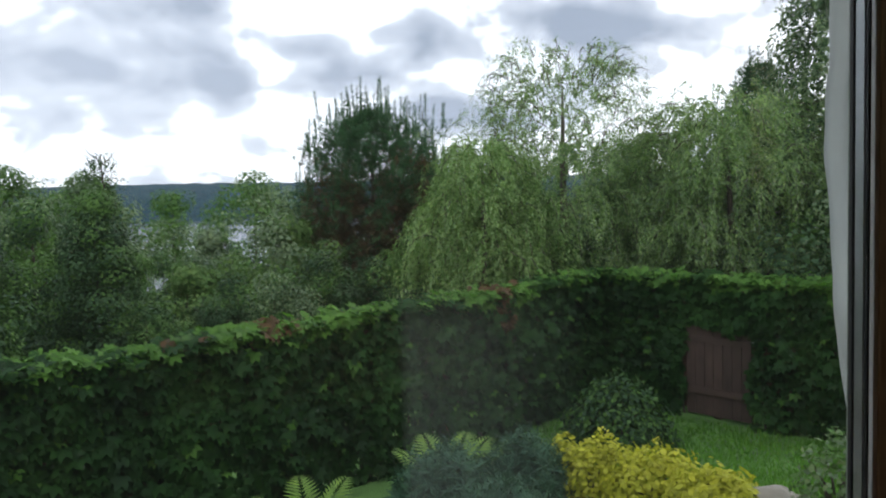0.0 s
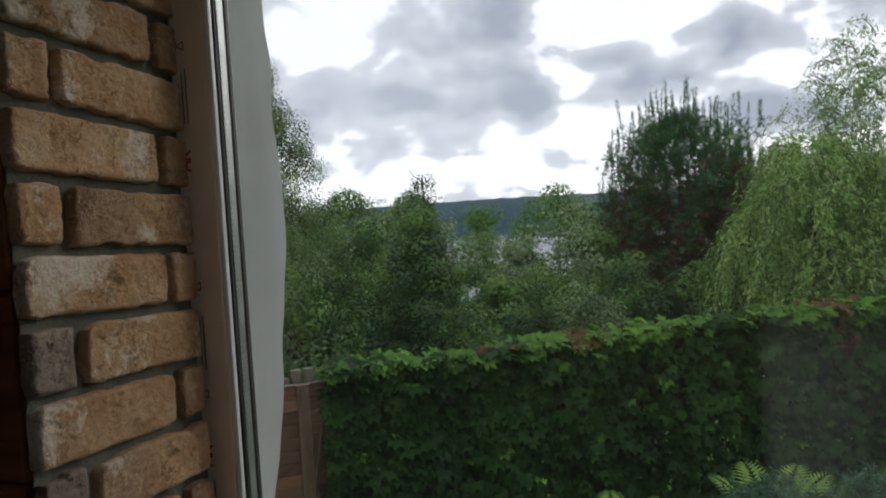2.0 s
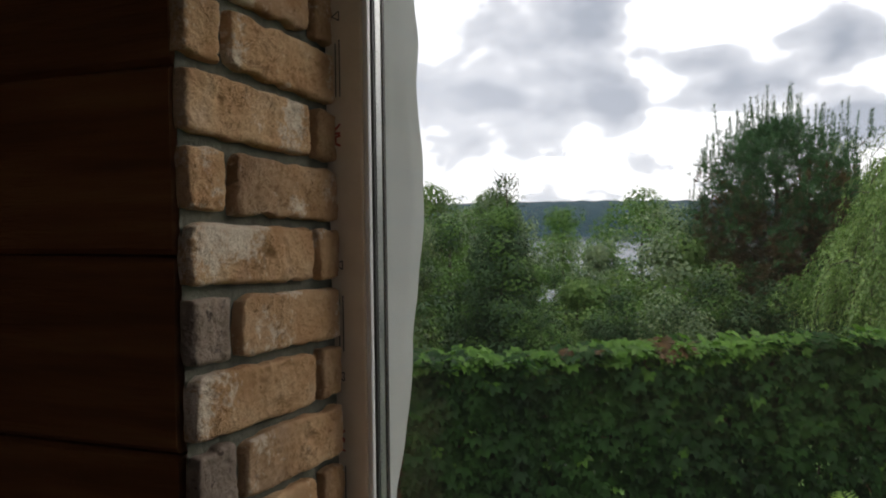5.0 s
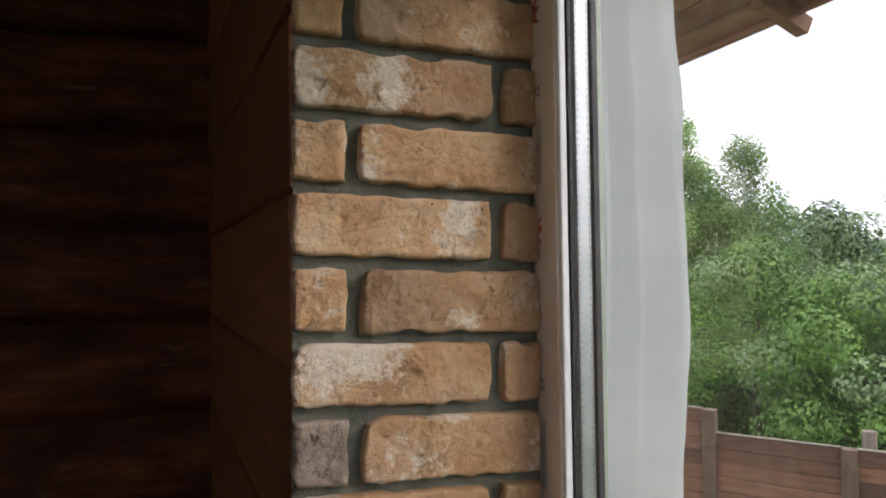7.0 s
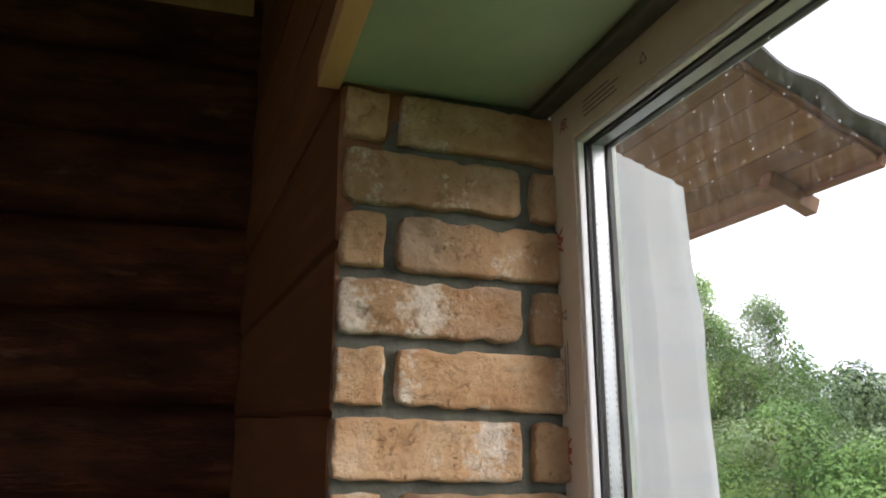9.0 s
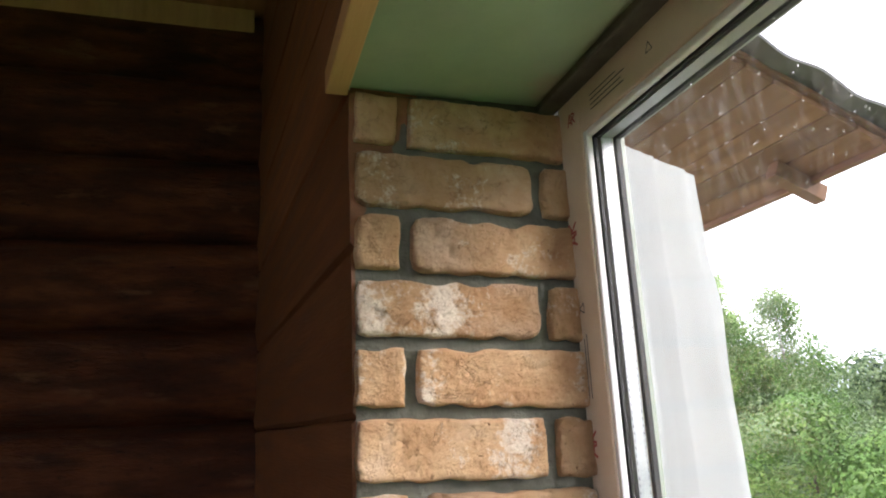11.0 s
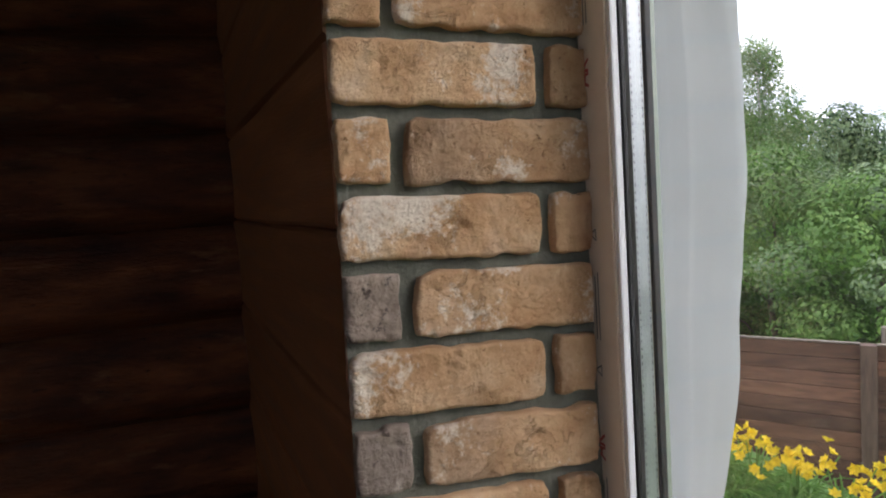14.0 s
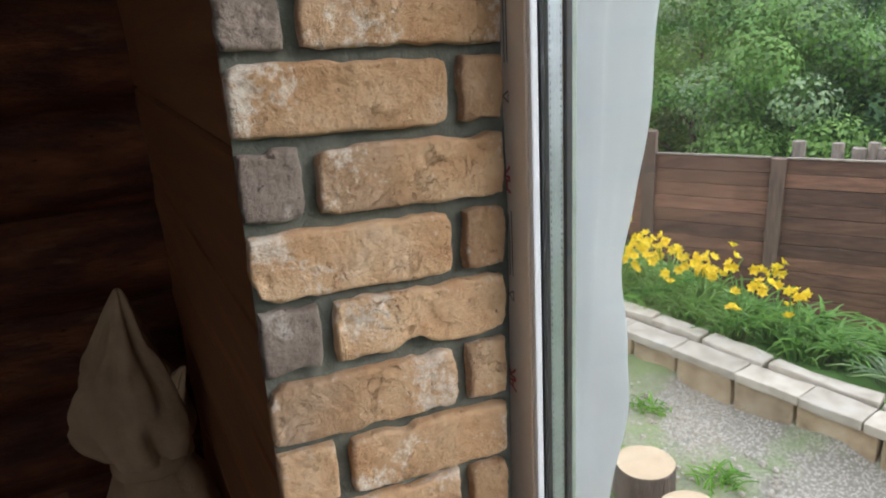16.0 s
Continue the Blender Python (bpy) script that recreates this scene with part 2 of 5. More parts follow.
HEWN = material("hewn_log", [(0.28, (0.125, 0.048, 0.017)), (0.5, (0.225, 0.092, 0.034)), (0.72, (0.34, 0.155, 0.062))], 7, 9, (0.5, 0.7), 0.7, 55,
                stretch=(0.4, 3, 5), random=0.14, distance=0.003)
PINE_EDGE = material("fresh_pine", [(0.3, (0.62, 0.38, 0.15)), (0.7, (0.78, 0.52, 0.24))], 8, 6, (0.5, 0.65), 0.2, 70, stretch=(0.5, 5, 5))
GREENBOARD = material("green_plasterboard", [(0.35, (0.30, 0.42, 0.27)), (0.6, (0.38, 0.50, 0.33)), (0.75, (0.42, 0.46, 0.34))], 5, 5, (0.8, 0.95), 0.25, 120,
                      second=(4, 0.6, 0.72, (0.42, 0.37, 0.27)), distance=0.001)
FRAME_FILM = material("frame_cream", [(0.35, (0.70, 0.59, 0.45)), (0.65, (0.77, 0.67, 0.53))], 20, 4, (0.35, 0.5), 0.12, 60, distance=0.001)
LIP = material("outer_lip_grey", [(0.3, (0.26, 0.30, 0.24)), (0.7, (0.34, 0.38, 0.31))], 12, 4, (0.25, 0.35), 0.05, 60, distance=0.001)
PVC = material("white_pvc", [(0.3, (0.74, 0.74, 0.72)), (0.7, (0.80, 0.80, 0.79))], 12, 4, (0.25, 0.35), 0.05, 60, distance=0.001)
RUBBER = material("black_rubber", [(0.3, (0.012, 0.012, 0.012)), (0.7, (0.03, 0.03, 0.03))], 20, 3, (0.5, 0.7), 0.1, 90)
ALU = material("aluminium", [(0.3, (0.36, 0.38, 0.38)), (0.7, (0.45, 0.47, 0.47))], 30, 3, (0.35, 0.45), 0.05, 90, metal=0.75)
SHEET = material("milky_sheet", [(0.3, (0.56, 0.605, 0.60)), (0.7, (0.68, 0.725, 0.72))], 4, 4, (0.3, 0.45), 0.35, 9, through_light=0.42, distance=0.01)
PAPER = material("sack_paper", [(0.3, (0.22, 0.145, 0.075)), (0.6, (0.33, 0.23, 0.13)), (0.8, (0.42, 0.31, 0.185))], 9, 6, (0.8, 0.95), 0.5, 40, distance=0.006)
FENCE = material("fence_boards", [(0.28, (0.07, 0.033, 0.02)), (0.5, (0.145, 0.070, 0.042)), (0.75, (0.225, 0.118, 0.072))], 5, 8, (0.75, 0.9), 0.6, 40,
                 stretch=(1, 1, 6), random=0.45, second=(6, 0.64, 0.8, (0.20, 0.16, 0.13)))
FENCE_POST = material("fence_posts", [(0.28, (0.066, 0.040, 0.028)), (0.5, (0.112, 0.070, 0.048)), (0.75, (0.17, 0.112, 0.08))], 5, 8, (0.75, 0.9), 0.6, 40, stretch=(6, 6, 1), random=0.2)
ROOFWOOD = material("soffit_boards", [(0.28, (0.12, 0.056, 0.029)), (0.5, (0.19, 0.092, 0.048)), (0.75, (0.26, 0.145, 0.084))], 5, 7, (0.7, 0.85), 0.4, 40,
                    stretch=(0.5, 5, 5), random=0.25)
SHINGLE = material("roofing", [(0.3, (0.07, 0.07, 0.068)), (0.7, (0.13, 0.13, 0.125))], 18, 6, (0.85, 0.95), 0.8, 80)
GREYWOOD = material("weathered_stakes", [(0.3, (0.13, 0.105, 0.08)), (0.7, (0.27, 0.225, 0.175))], 8, 6, (0.8, 0.95), 0.5, 40, stretch=(3, 3, 0.6), random=0.2)
STONE = material("pale_stone", [(0.3, (0.31, 0.27, 0.20)), (0.5, (0.43, 0.385, 0.30)), (0.75, (0.54, 0.50, 0.41))], 9, 7, (0.8, 0.95), 0.9, 35, random=0.2, distance=0.012)
STONE_FACE = material("tan_wall_stone", [(0.3, (0.23, 0.17, 0.095)), (0.5, (0.37, 0.285, 0.17)), (0.75, (0.48, 0.40, 0.27))], 7, 7, (0.8, 0.95), 0.9, 30, random=0.25, distance=0.012)
DOORWOOD = material("door_planks", [(0.3, (0.045, 0.027, 0.021)), (0.5, (0.08, 0.049, 0.038)), (0.75, (0.125, 0.08, 0.062))], 5, 8, (0.75, 0.9), 0.6, 40, stretch=(6, 6, 1), random=0.25)
CUTWOOD = material("cut_wood", [(0.3, (0.42, 0.31, 0.18)), (0.7, (0.56, 0.44, 0.28))], 10, 6, (0.7, 0.85), 0.3, 60)
BARK = material("bark", [(0.3, (0.045, 0.035, 0.026)), (0.7, (0.15, 0.12, 0.09))], 12, 7, (0.85, 0.95), 1.0, 25, stretch=(2, 2, 0.6), distance=0.02)
BIRCHBARK = material("birch_bark", [(0.38, (0.10, 0.09, 0.08)), (0.48, (0.42, 0.40, 0.36)), (0.7, (0.6, 0.58, 0.54))], 7, 6, (0.7, 0.85), 0.5, 25, stretch=(1, 1, 4), distance=0.01)
PLASTER = material("plain_room_wall", [(0.3, (0.34, 0.21, 0.11)), (0.7, (0.46, 0.30, 0.17))], 6, 6, (0.7, 0.9), 0.3, 40, stretch=(1, 1, 4))
DARKFLOOR = material("floor_boards", [(0.3, (0.10, 0.058, 0.032)), (0.7, (0.16, 0.095, 0.055))], 6, 6, (0.5, 0.7), 0.3, 40, stretch=(1, 5, 1))
CEILWOOD = material("ceiling_boards", [(0.3, (0.36, 0.21, 0.09)), (0.7, (0.48, 0.30, 0.14))], 6, 6, (0.6, 0.75), 0.3, 40, stretch=(1, 6, 1))
OUTERWALL = material("outer_wall", [(0.3, (0.16, 0.09, 0.05)), (0.7, (0.24, 0.14, 0.08))], 6, 6, (0.7, 0.9), 0.3, 40, stretch=(1, 1, 4))
INK_RED = material("red_print", [(0.3, (0.42, 0.06, 0.04)), (0.7, (0.50, 0.08, 0.05))], 30, 3, (0.5, 0.6), 0.0, 30)
INK_BLACK = material("black_print", [(0.3, (0.05, 0.05, 0.05)), (0.7, (0.08, 0.08, 0.08))], 30, 3, (0.5, 0.6), 0.0, 30)


def leafmat(name, a, b, c, tint=0.35):
    return material(name, [(0.3, a), (0.5, b), (0.75, c)], 1.3, 4, (0.48, 0.62), 0.0, 20, island=0.22, through_light=tint, spec=0.2)


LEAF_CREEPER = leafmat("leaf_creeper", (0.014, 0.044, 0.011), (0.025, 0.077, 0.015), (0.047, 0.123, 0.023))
# paler leaf for fresh shoots and for light painted along the hedge crest
LEAF_CREEPER_LIT_TIP = leafmat("leaf_creeper_lit_tip", (0.055, 0.135, 0.022), (0.10, 0.22, 0.034), (0.165, 0.32, 0.055))
LEAF_RED = leafmat("leaf_dry", (0.085, 0.05, 0.02), (0.12, 0.07, 0.03), (0.15, 0.095, 0.04))
LEAF_MID = leafmat("leaf_green", (0.066, 0.128, 0.032), (0.113, 0.214, 0.052), (0.19, 0.32, 0.082), 0.28)
LEAF_DARK = leafmat("leaf_dark", (0.027, 0.060, 0.026), (0.050, 0.103, 0.039), (0.086, 0.155, 0.060), 0.2)
LEAF_GREY = leafmat("leaf_greygreen", (0.125, 0.182, 0.10), (0.21, 0.285, 0.152), (0.32, 0.40, 0.228), 0.28)
LEAF_BRIGHT = leafmat("leaf_bright", (0.098, 0.168, 0.045), (0.165, 0.268, 0.076), (0.25, 0.37, 0.11))
LEAF_WILLOW = leafmat("leaf_willow", (0.21, 0.32, 0.12), (0.33, 0.47, 0.185), (0.46, 0.60, 0.27))
NEEDLE = leafmat("needle_green", (0.034, 0.083, 0.036), (0.056, 0.133, 0.053), (0.094, 0.195, 0.083), 0.15)
NEEDLE_BROWN = leafmat("needle_brown", (0.062, 0.040, 0.020), (0.106, 0.069, 0.033), (0.150, 0.106, 0.055), 0.15)
JUNIPER = leafmat("juniper_blue", (0.032, 0.083, 0.045), (0.060, 0.135, 0.075), (0.105, 0.195, 0.112), 0.15)
YELLOWLEAF = leafmat("leaf_golden", (0.39, 0.38, 0.033), (0.56, 0.545, 0.058), (0.70, 0.68, 0.105))
FERNLEAF = leafmat("fern_green", (0.132, 0.242, 0.039), (0.209, 0.341, 0.065), (0.297, 0.440, 0.104))
PETAL = leafmat("lily_petal", (0.70, 0.45, 0.015), (0.80, 0.58, 0.03), (0.85, 0.66, 0.06))
LILYLEAF = leafmat("lily_leaf", (0.10, 0.20, 0.045), (0.165, 0.30, 0.075), (0.25, 0.41, 0.12))
GRASS = leafmat("grass_blade", (0.12, 0.27, 0.035), (0.175, 0.37, 0.05), (0.24, 0.47, 0.07))


# ---- mesh helpers ----
def from_arrays(name, verts, faces, mats, index=None, smooth=False):
    me = bpy.data.meshes.new(name)
    me.from_pydata([tuple(v) for v in verts], [], [tuple(f) for f in faces])
    for m in mats:
        me.materials.append(m)
    if index is not None:
        me.polygons.foreach_set("material_index", np.asarray(index, dtype=np.int32))
    if smooth:
        me.polygons.foreach_set("use_smooth", np.ones(len(me.polygons), dtype=bool))
    me.update()
    return me


def part(name, data, mat, parent=None, label="", m=None):
    """A mesh or bmesh as one object, under a thing or a part."""
    if isinstance(data, bmesh.types.BMesh):
        me = bpy.data.meshes.new(name)
        data.to_mesh(me)
        data.free()
    else:
        me = data
    if mat and not me.materials:
        me.materials.append(mat)
    ob = new(name, me)
    if parent:
        ob.parent = parent
    if m is not None:
        ob.matrix_basis = m
    if label:
        ob["label"] = label
    return ob


def thing(name, label, category, m=None, group="", kind=""):
    ob = new(name)
    ob.empty_display_size = 0.1
    if m is not None:
        ob.matrix_basis = m
    return tagged(ob, label, category, group, kind)


def box(x0, x1, y0, y1, z0, z1, bevel=0.0, bm=None):
    bm = bm or bmesh.new()
    r = bmesh.ops.create_cube(bm, size=1.0)
    for v in r["verts"]:
        v.co = Vector(((x0 + x1) / 2 + v.co.x * (x1 - x0), (y0 + y1) / 2 + v.co.y * (y1 - y0), (z0 + z1) / 2 + v.co.z * (z1 - z0)))
    if bevel:
        es = list({e for v in r["verts"] for e in v.link_edges})
        bmesh.ops.bevel(bm, geom=es, offset=bevel, segments=2, affect="EDGES", profile=0.6)
    return bm


def tube(points, radii, sides=8, verts=None, faces=None):
    """A tapered tube along points, appended to verts and faces."""
    verts = [] if verts is None else verts
    faces = [] if faces is None else faces
    base = len(verts)
    pts = [Vector(p) for p in points]
    for i, (p, r) in enumerate(zip(pts, radii)):
        d = (pts[min(i + 1, len(pts) - 1)] - pts[max(i - 1, 0)]).normalized()
        a = d.orthogonal().normalized() if abs(d.z) < 0.95 else Vector((1, 0, 0))
        a = (a - d * a.dot(d)).normalized()
        b = d.cross(a)
        for k in range(sides):
            w = 2 * math.pi * k / sides
            verts.append(p + (math.cos(w) * a + math.sin(w) * b) * float(r))
    for i in range(len(pts) - 1):
        for k in range(sides):
            j = (k + 1) % sides
            faces.append((base + i * sides + k, base + i * sides + j, base + (i + 1) * sides + j, base + (i + 1) * sides + k))
    faces.append(tuple(base + k for k in range(sides))[::-1])
    faces.append(tuple(base + (len(pts) - 1) * sides + k for k in range(sides)))
    return verts, faces


def leaves(centres, normals, ups, sizes, shape, mats, index=None, name="leaves"):
    """Many small leaves: shape is a list of faces, each of (u, v, w) corners along side, length and normal."""
    c, n, u = (np.asarray(a, float) for a in (centres, normals, ups))
    n /= np.linalg.norm(n, axis=1)[:, None] + 1e-9
    u = u - n * (u * n).sum(1)[:, None]
    u /= np.linalg.norm(u, axis=1)[:, None] + 1e-9
    s = np.cross(u, n)
    corners = np.array([p for f in shape for p in f], float)
    size = np.asarray(sizes, float)[:, None, None]
    v = c[:, None] + size * (corners[None, :, :1] * s[:, None] + corners[None, :, 1:2] * u[:, None] + corners[None, :, 2:] * n[:, None])
    per = len(shape[0])
    count = len(c) * len(shape)
    me = bpy.data.meshes.new(name)
    me.vertices.add(count * per)
    me.vertices.foreach_set("co", v.reshape(-1))
    me.loops.add(count * per)
    me.loops.foreach_set("vertex_index", np.arange(count * per, dtype=np.int32))
    me.polygons.add(count)
    me.polygons.foreach_set("loop_start", np.arange(0, count * per, per, dtype=np.int32))
    for m in mats:
        me.materials.append(m)
    if index is not None:
        me.polygons.foreach_set("material_index", np.repeat(np.asarray(index, dtype=np.int32), len(shape)))
    me.update(calc_edges=True)
    return me


OVAL = [[(0, 0, 0), (0.32, 0.4, 0.06), (0, 1, 0), (-0.32, 0.4, 0.06)]]
POINTED = [[(0.3, 0.3, 0.05), (0, 1, 0), (-0.3, 0.2, -0.03)]]
NARROW = [[(0, 0, 0), (0.12, 0.45, 0.03), (0, 1, -0.05), (-0.12, 0.45, 0.03)]]
SPRAY = [[(0, 0, 0), (0.3, 0.35, 0.08), (0.06, 0.75, 0), (-0.26, 0.3, -0.05)], [(0.1, 0.3, 0), (0.55, 0.55, 0.1), (0.45, 1.0, 0), (0.05, 0.75, 0.05)],
         [(-0.1, 0.3, 0), (-0.1, 0.8, 0.08), (-0.5, 1.05, 0), (-0.55, 0.6, -0.08)]]
PALMATE = []
for a, ln in ((0, 1.0), (42, 0.92), (-42, 0.92), (88, 0.68), (-88, 0.68)):
    ca, sa = math.cos(radians(a)), math.sin(radians(a))
    PALMATE.append([(x * ca + y * sa, y * ca - x * sa, w) for x, y, w in ((0, 0.04, 0), (0.24 * ln, 0.58 * ln, 0.04), (0, ln, -0.12), (-0.24 * ln, 0.58 * ln, 0.04))])
TUFT = [[(0, 0, 0), (0.05, 0.5, 0.02), (0, 1, 0), (-0.05, 0.5, 0.02)], [(0, 0, 0), (0.33, 0.6, 0.1), (0.5, 0.85, 0.2), (0.25, 0.65, 0.12)],
        [(0, 0, 0), (-0.25, 0.65, 0.12), (-0.5, 0.85, 0.2), (-0.33, 0.6, 0.1)], [(0, 0, 0), (0.05, 0.6, -0.35), (0, 0.9, -0.5), (-0.05, 0.6, -0.3)]]

rng = np.random.default_rng(7)


def unit(n):
    v = rng.normal(size=(n, 3))
    return v / np.linalg.norm(v, axis=1)[:, None]


# ---- terrain ----
def smooth01(a):
    a = min(max(a, 0.0), 1.0)
    return a * a * (3 - 2 * a)


WALL_FOOT, WALL_TURN = (-3.225, 3.066), 13.2      # a point on the low wall's front, and its run


def ground_z(x, y):
    """Yard by the house, a raised bed behind the low wall, lawn below, then the slope down to the lake."""
    z = -0.72 - 1.01 * smooth01((y - 3.0) / 6.0)
    back = (y - WALL_FOOT[1]) * 0.9736 - (x - WALL_FOOT[0]) * 0.2284
    bed = smooth01((back - 0.06) / 0.1) * smooth01((5.0 - y) / 1.0) * smooth01((-0.6 - x) / 0.6)
    z += bed * (-0.55 - z)
    out = max(0.0, (y - 7.1 - 0.75 * (x + 1.29)) * 0.8, (y - 11.0 + 1.33 * (x - 3.9)) * 0.6)
    z -= min(11.6, 0.075 * max(0.0, out - 0.5) ** 1.05)
    return z


def axis(near, step, far):
    a = list(np.arange(-near, near + 1e-6, step))
    s, p = step, near
    while p < far:
        s *= 1.35
        p += s
        a.append(p)
        a.insert(0, -p)
    return a


XS, YS = axis(9, 0.25, 3500), axis(13, 0.25, 3500)
gv = [(x, y, ground_z(x, y) + (0.03 * noise.noise((x * 1.3, y * 1.3, 0)) if abs(x) < 30 and abs(y) < 30 else 0)) for y in YS for x in XS]
gf = [(j * len(XS) + i, j * len(XS) + i + 1, (j + 1) * len(XS) + i + 1, (j + 1) * len(XS) + i) for j in range(len(YS) - 1) for i in range(len(XS) - 1)]
GROUND = material("garden_ground", [(0.3, (0.065, 0.14, 0.028)), (0.5, (0.11, 0.225, 0.042)), (0.75, (0.15, 0.285, 0.06))], 3.0, 8, (0.85, 0.95), 0.8, 40, distance=0.02)
gt = GROUND.node_tree
gb = gt.nodes["Principled BSDF"]
gtc = gt.nodes.new("ShaderNodeTexCoord")
gs = gt.nodes.new("ShaderNodeSeparateXYZ")
gt.links.new(gtc.outputs["Object"], gs.inputs[0])
gn = nd(gt, "ShaderNodeTexNoise", Scale=2.2, Detail=6.0)
gt.links.new(gtc.outputs["Object"], gn.inputs["Vector"])
gn2 = nd(gt, "ShaderNodeTexVoronoi", Scale=62.0)
gt.links.new(gtc.outputs["Object"], gn2.inputs["Vector"])
soil = ramp(gt, gn2.outputs["Distance"], [(0.0, (0.45, 0.42, 0.34)), (0.35, (0.36, 0.33, 0.26)), (0.6, (0.22, 0.20, 0.15))])
front = math_node(gt, "SUBTRACT", gs.outputs[1], math_node(gt, "MULTIPLY", gs.outputs[0], 0.2345))
yard = math_node(gt, "MULTIPLY", math_node(gt, "LESS_THAN", front, 3.93), math_node(gt, "LESS_THAN", math_node(gt, "ADD", gs.outputs[0], math_node(gt, "MULTIPLY", math_node(gt, "SUBTRACT", gn.outputs[0], 0.5), 2.5)), 0.5))
patch = ramp(gt, gn.outputs[0], [(0.44, (1, 1, 1)), (0.56, (0, 0, 0))])
old = gb.inputs["Base Color"].links[0].from_socket
old = mix(gt, math_node(gt, "MULTIPLY", yard, 0.6), old, (0.24, 0.25, 0.13))
gt.links.new(mix(gt, math_node(gt, "MULTIPLY", yard, patch), old, soil), gb.inputs["Base Color"])
tagged(part("ground", from_arrays("ground", gv, gf, [GROUND], smooth=True), None), "sloping garden ground, mown lawn and stony yard soil", "ground", kind="structure")

WATER = material("lake_water", [(0.3, (0.10, 0.12, 0.13)), (0.7, (0.14, 0.16, 0.17))], 0.05, 4, (0.12, 0.25), 0.4, 0.6, distance=0.3)
tagged(part("water", from_arrays("water", [(-900, 110, -12.6), (700, 110, -12.6), (700, 1000, -12.6), (-900, 1000, -12.6)], [(0, 1, 2, 3)], [WATER]), None),
       "pale grey lake water far below the garden", "lake", kind="structure")

# the wooded far shore; blue distance haze is mixed into its colour
FARWOOD_HAZED = material("far_woods_hazed", [(0.3, (0.022, 0.054, 0.070)), (0.5, (0.037, 0.082, 0.100)), (0.75, (0.060, 0.112, 0.120))], 0.06, 7, (0.9, 1.0), 1.0, 0.12, distance=6)
hv, hf, HN, HM = [], [], 260, 14
for i in range(HN):
    u = i / (HN - 1)
    for j in range(HM):
        w = j / (HM - 1)
        crest = 38 + 7 * noise.noise((u * 5, 0.3, 0)) - 10 * abs(u - 0.42)
        top = crest * math.sin(min(1, w * 1.15) * math.pi / 2)
        hv.append((-1500 + 2700 * u, 900 + 160 * w + 5 * noise.noise((u * 140, w * 7, 2)), -14 + top + 13 * min(1, 4 * w) + 4.5 * w * noise.noise((u * 190, w * 9, 5))))
for i in range(HN - 1):
    for j in range(HM - 1):
        hf.append((i * HM + j, (i + 1) * HM + j, (i + 1) * HM + j + 1, i * HM + j + 1))
tagged(part("backdrop", from_arrays("backdrop", hv, hf, [FARWOOD_HAZED], smooth=True), None), "dark wooded hill on the far shore of the lake, distance haze in its colour", "hill", kind="structure")

# ---- the house: window reveal, frame, log walls ----
# the reveal's brickwork was laid a little out of level: QB turns it about QA
QB = Matrix(((0.999635, 0.000456, -0.02701), (0.000456, 0.99943, 0.03377), (0.02701, -0.03377, 0.999065))).to_4x4()
QA = Vector((-0.716, 0.75, 1.5))
SILL, HEAD = 0.60, 2.082


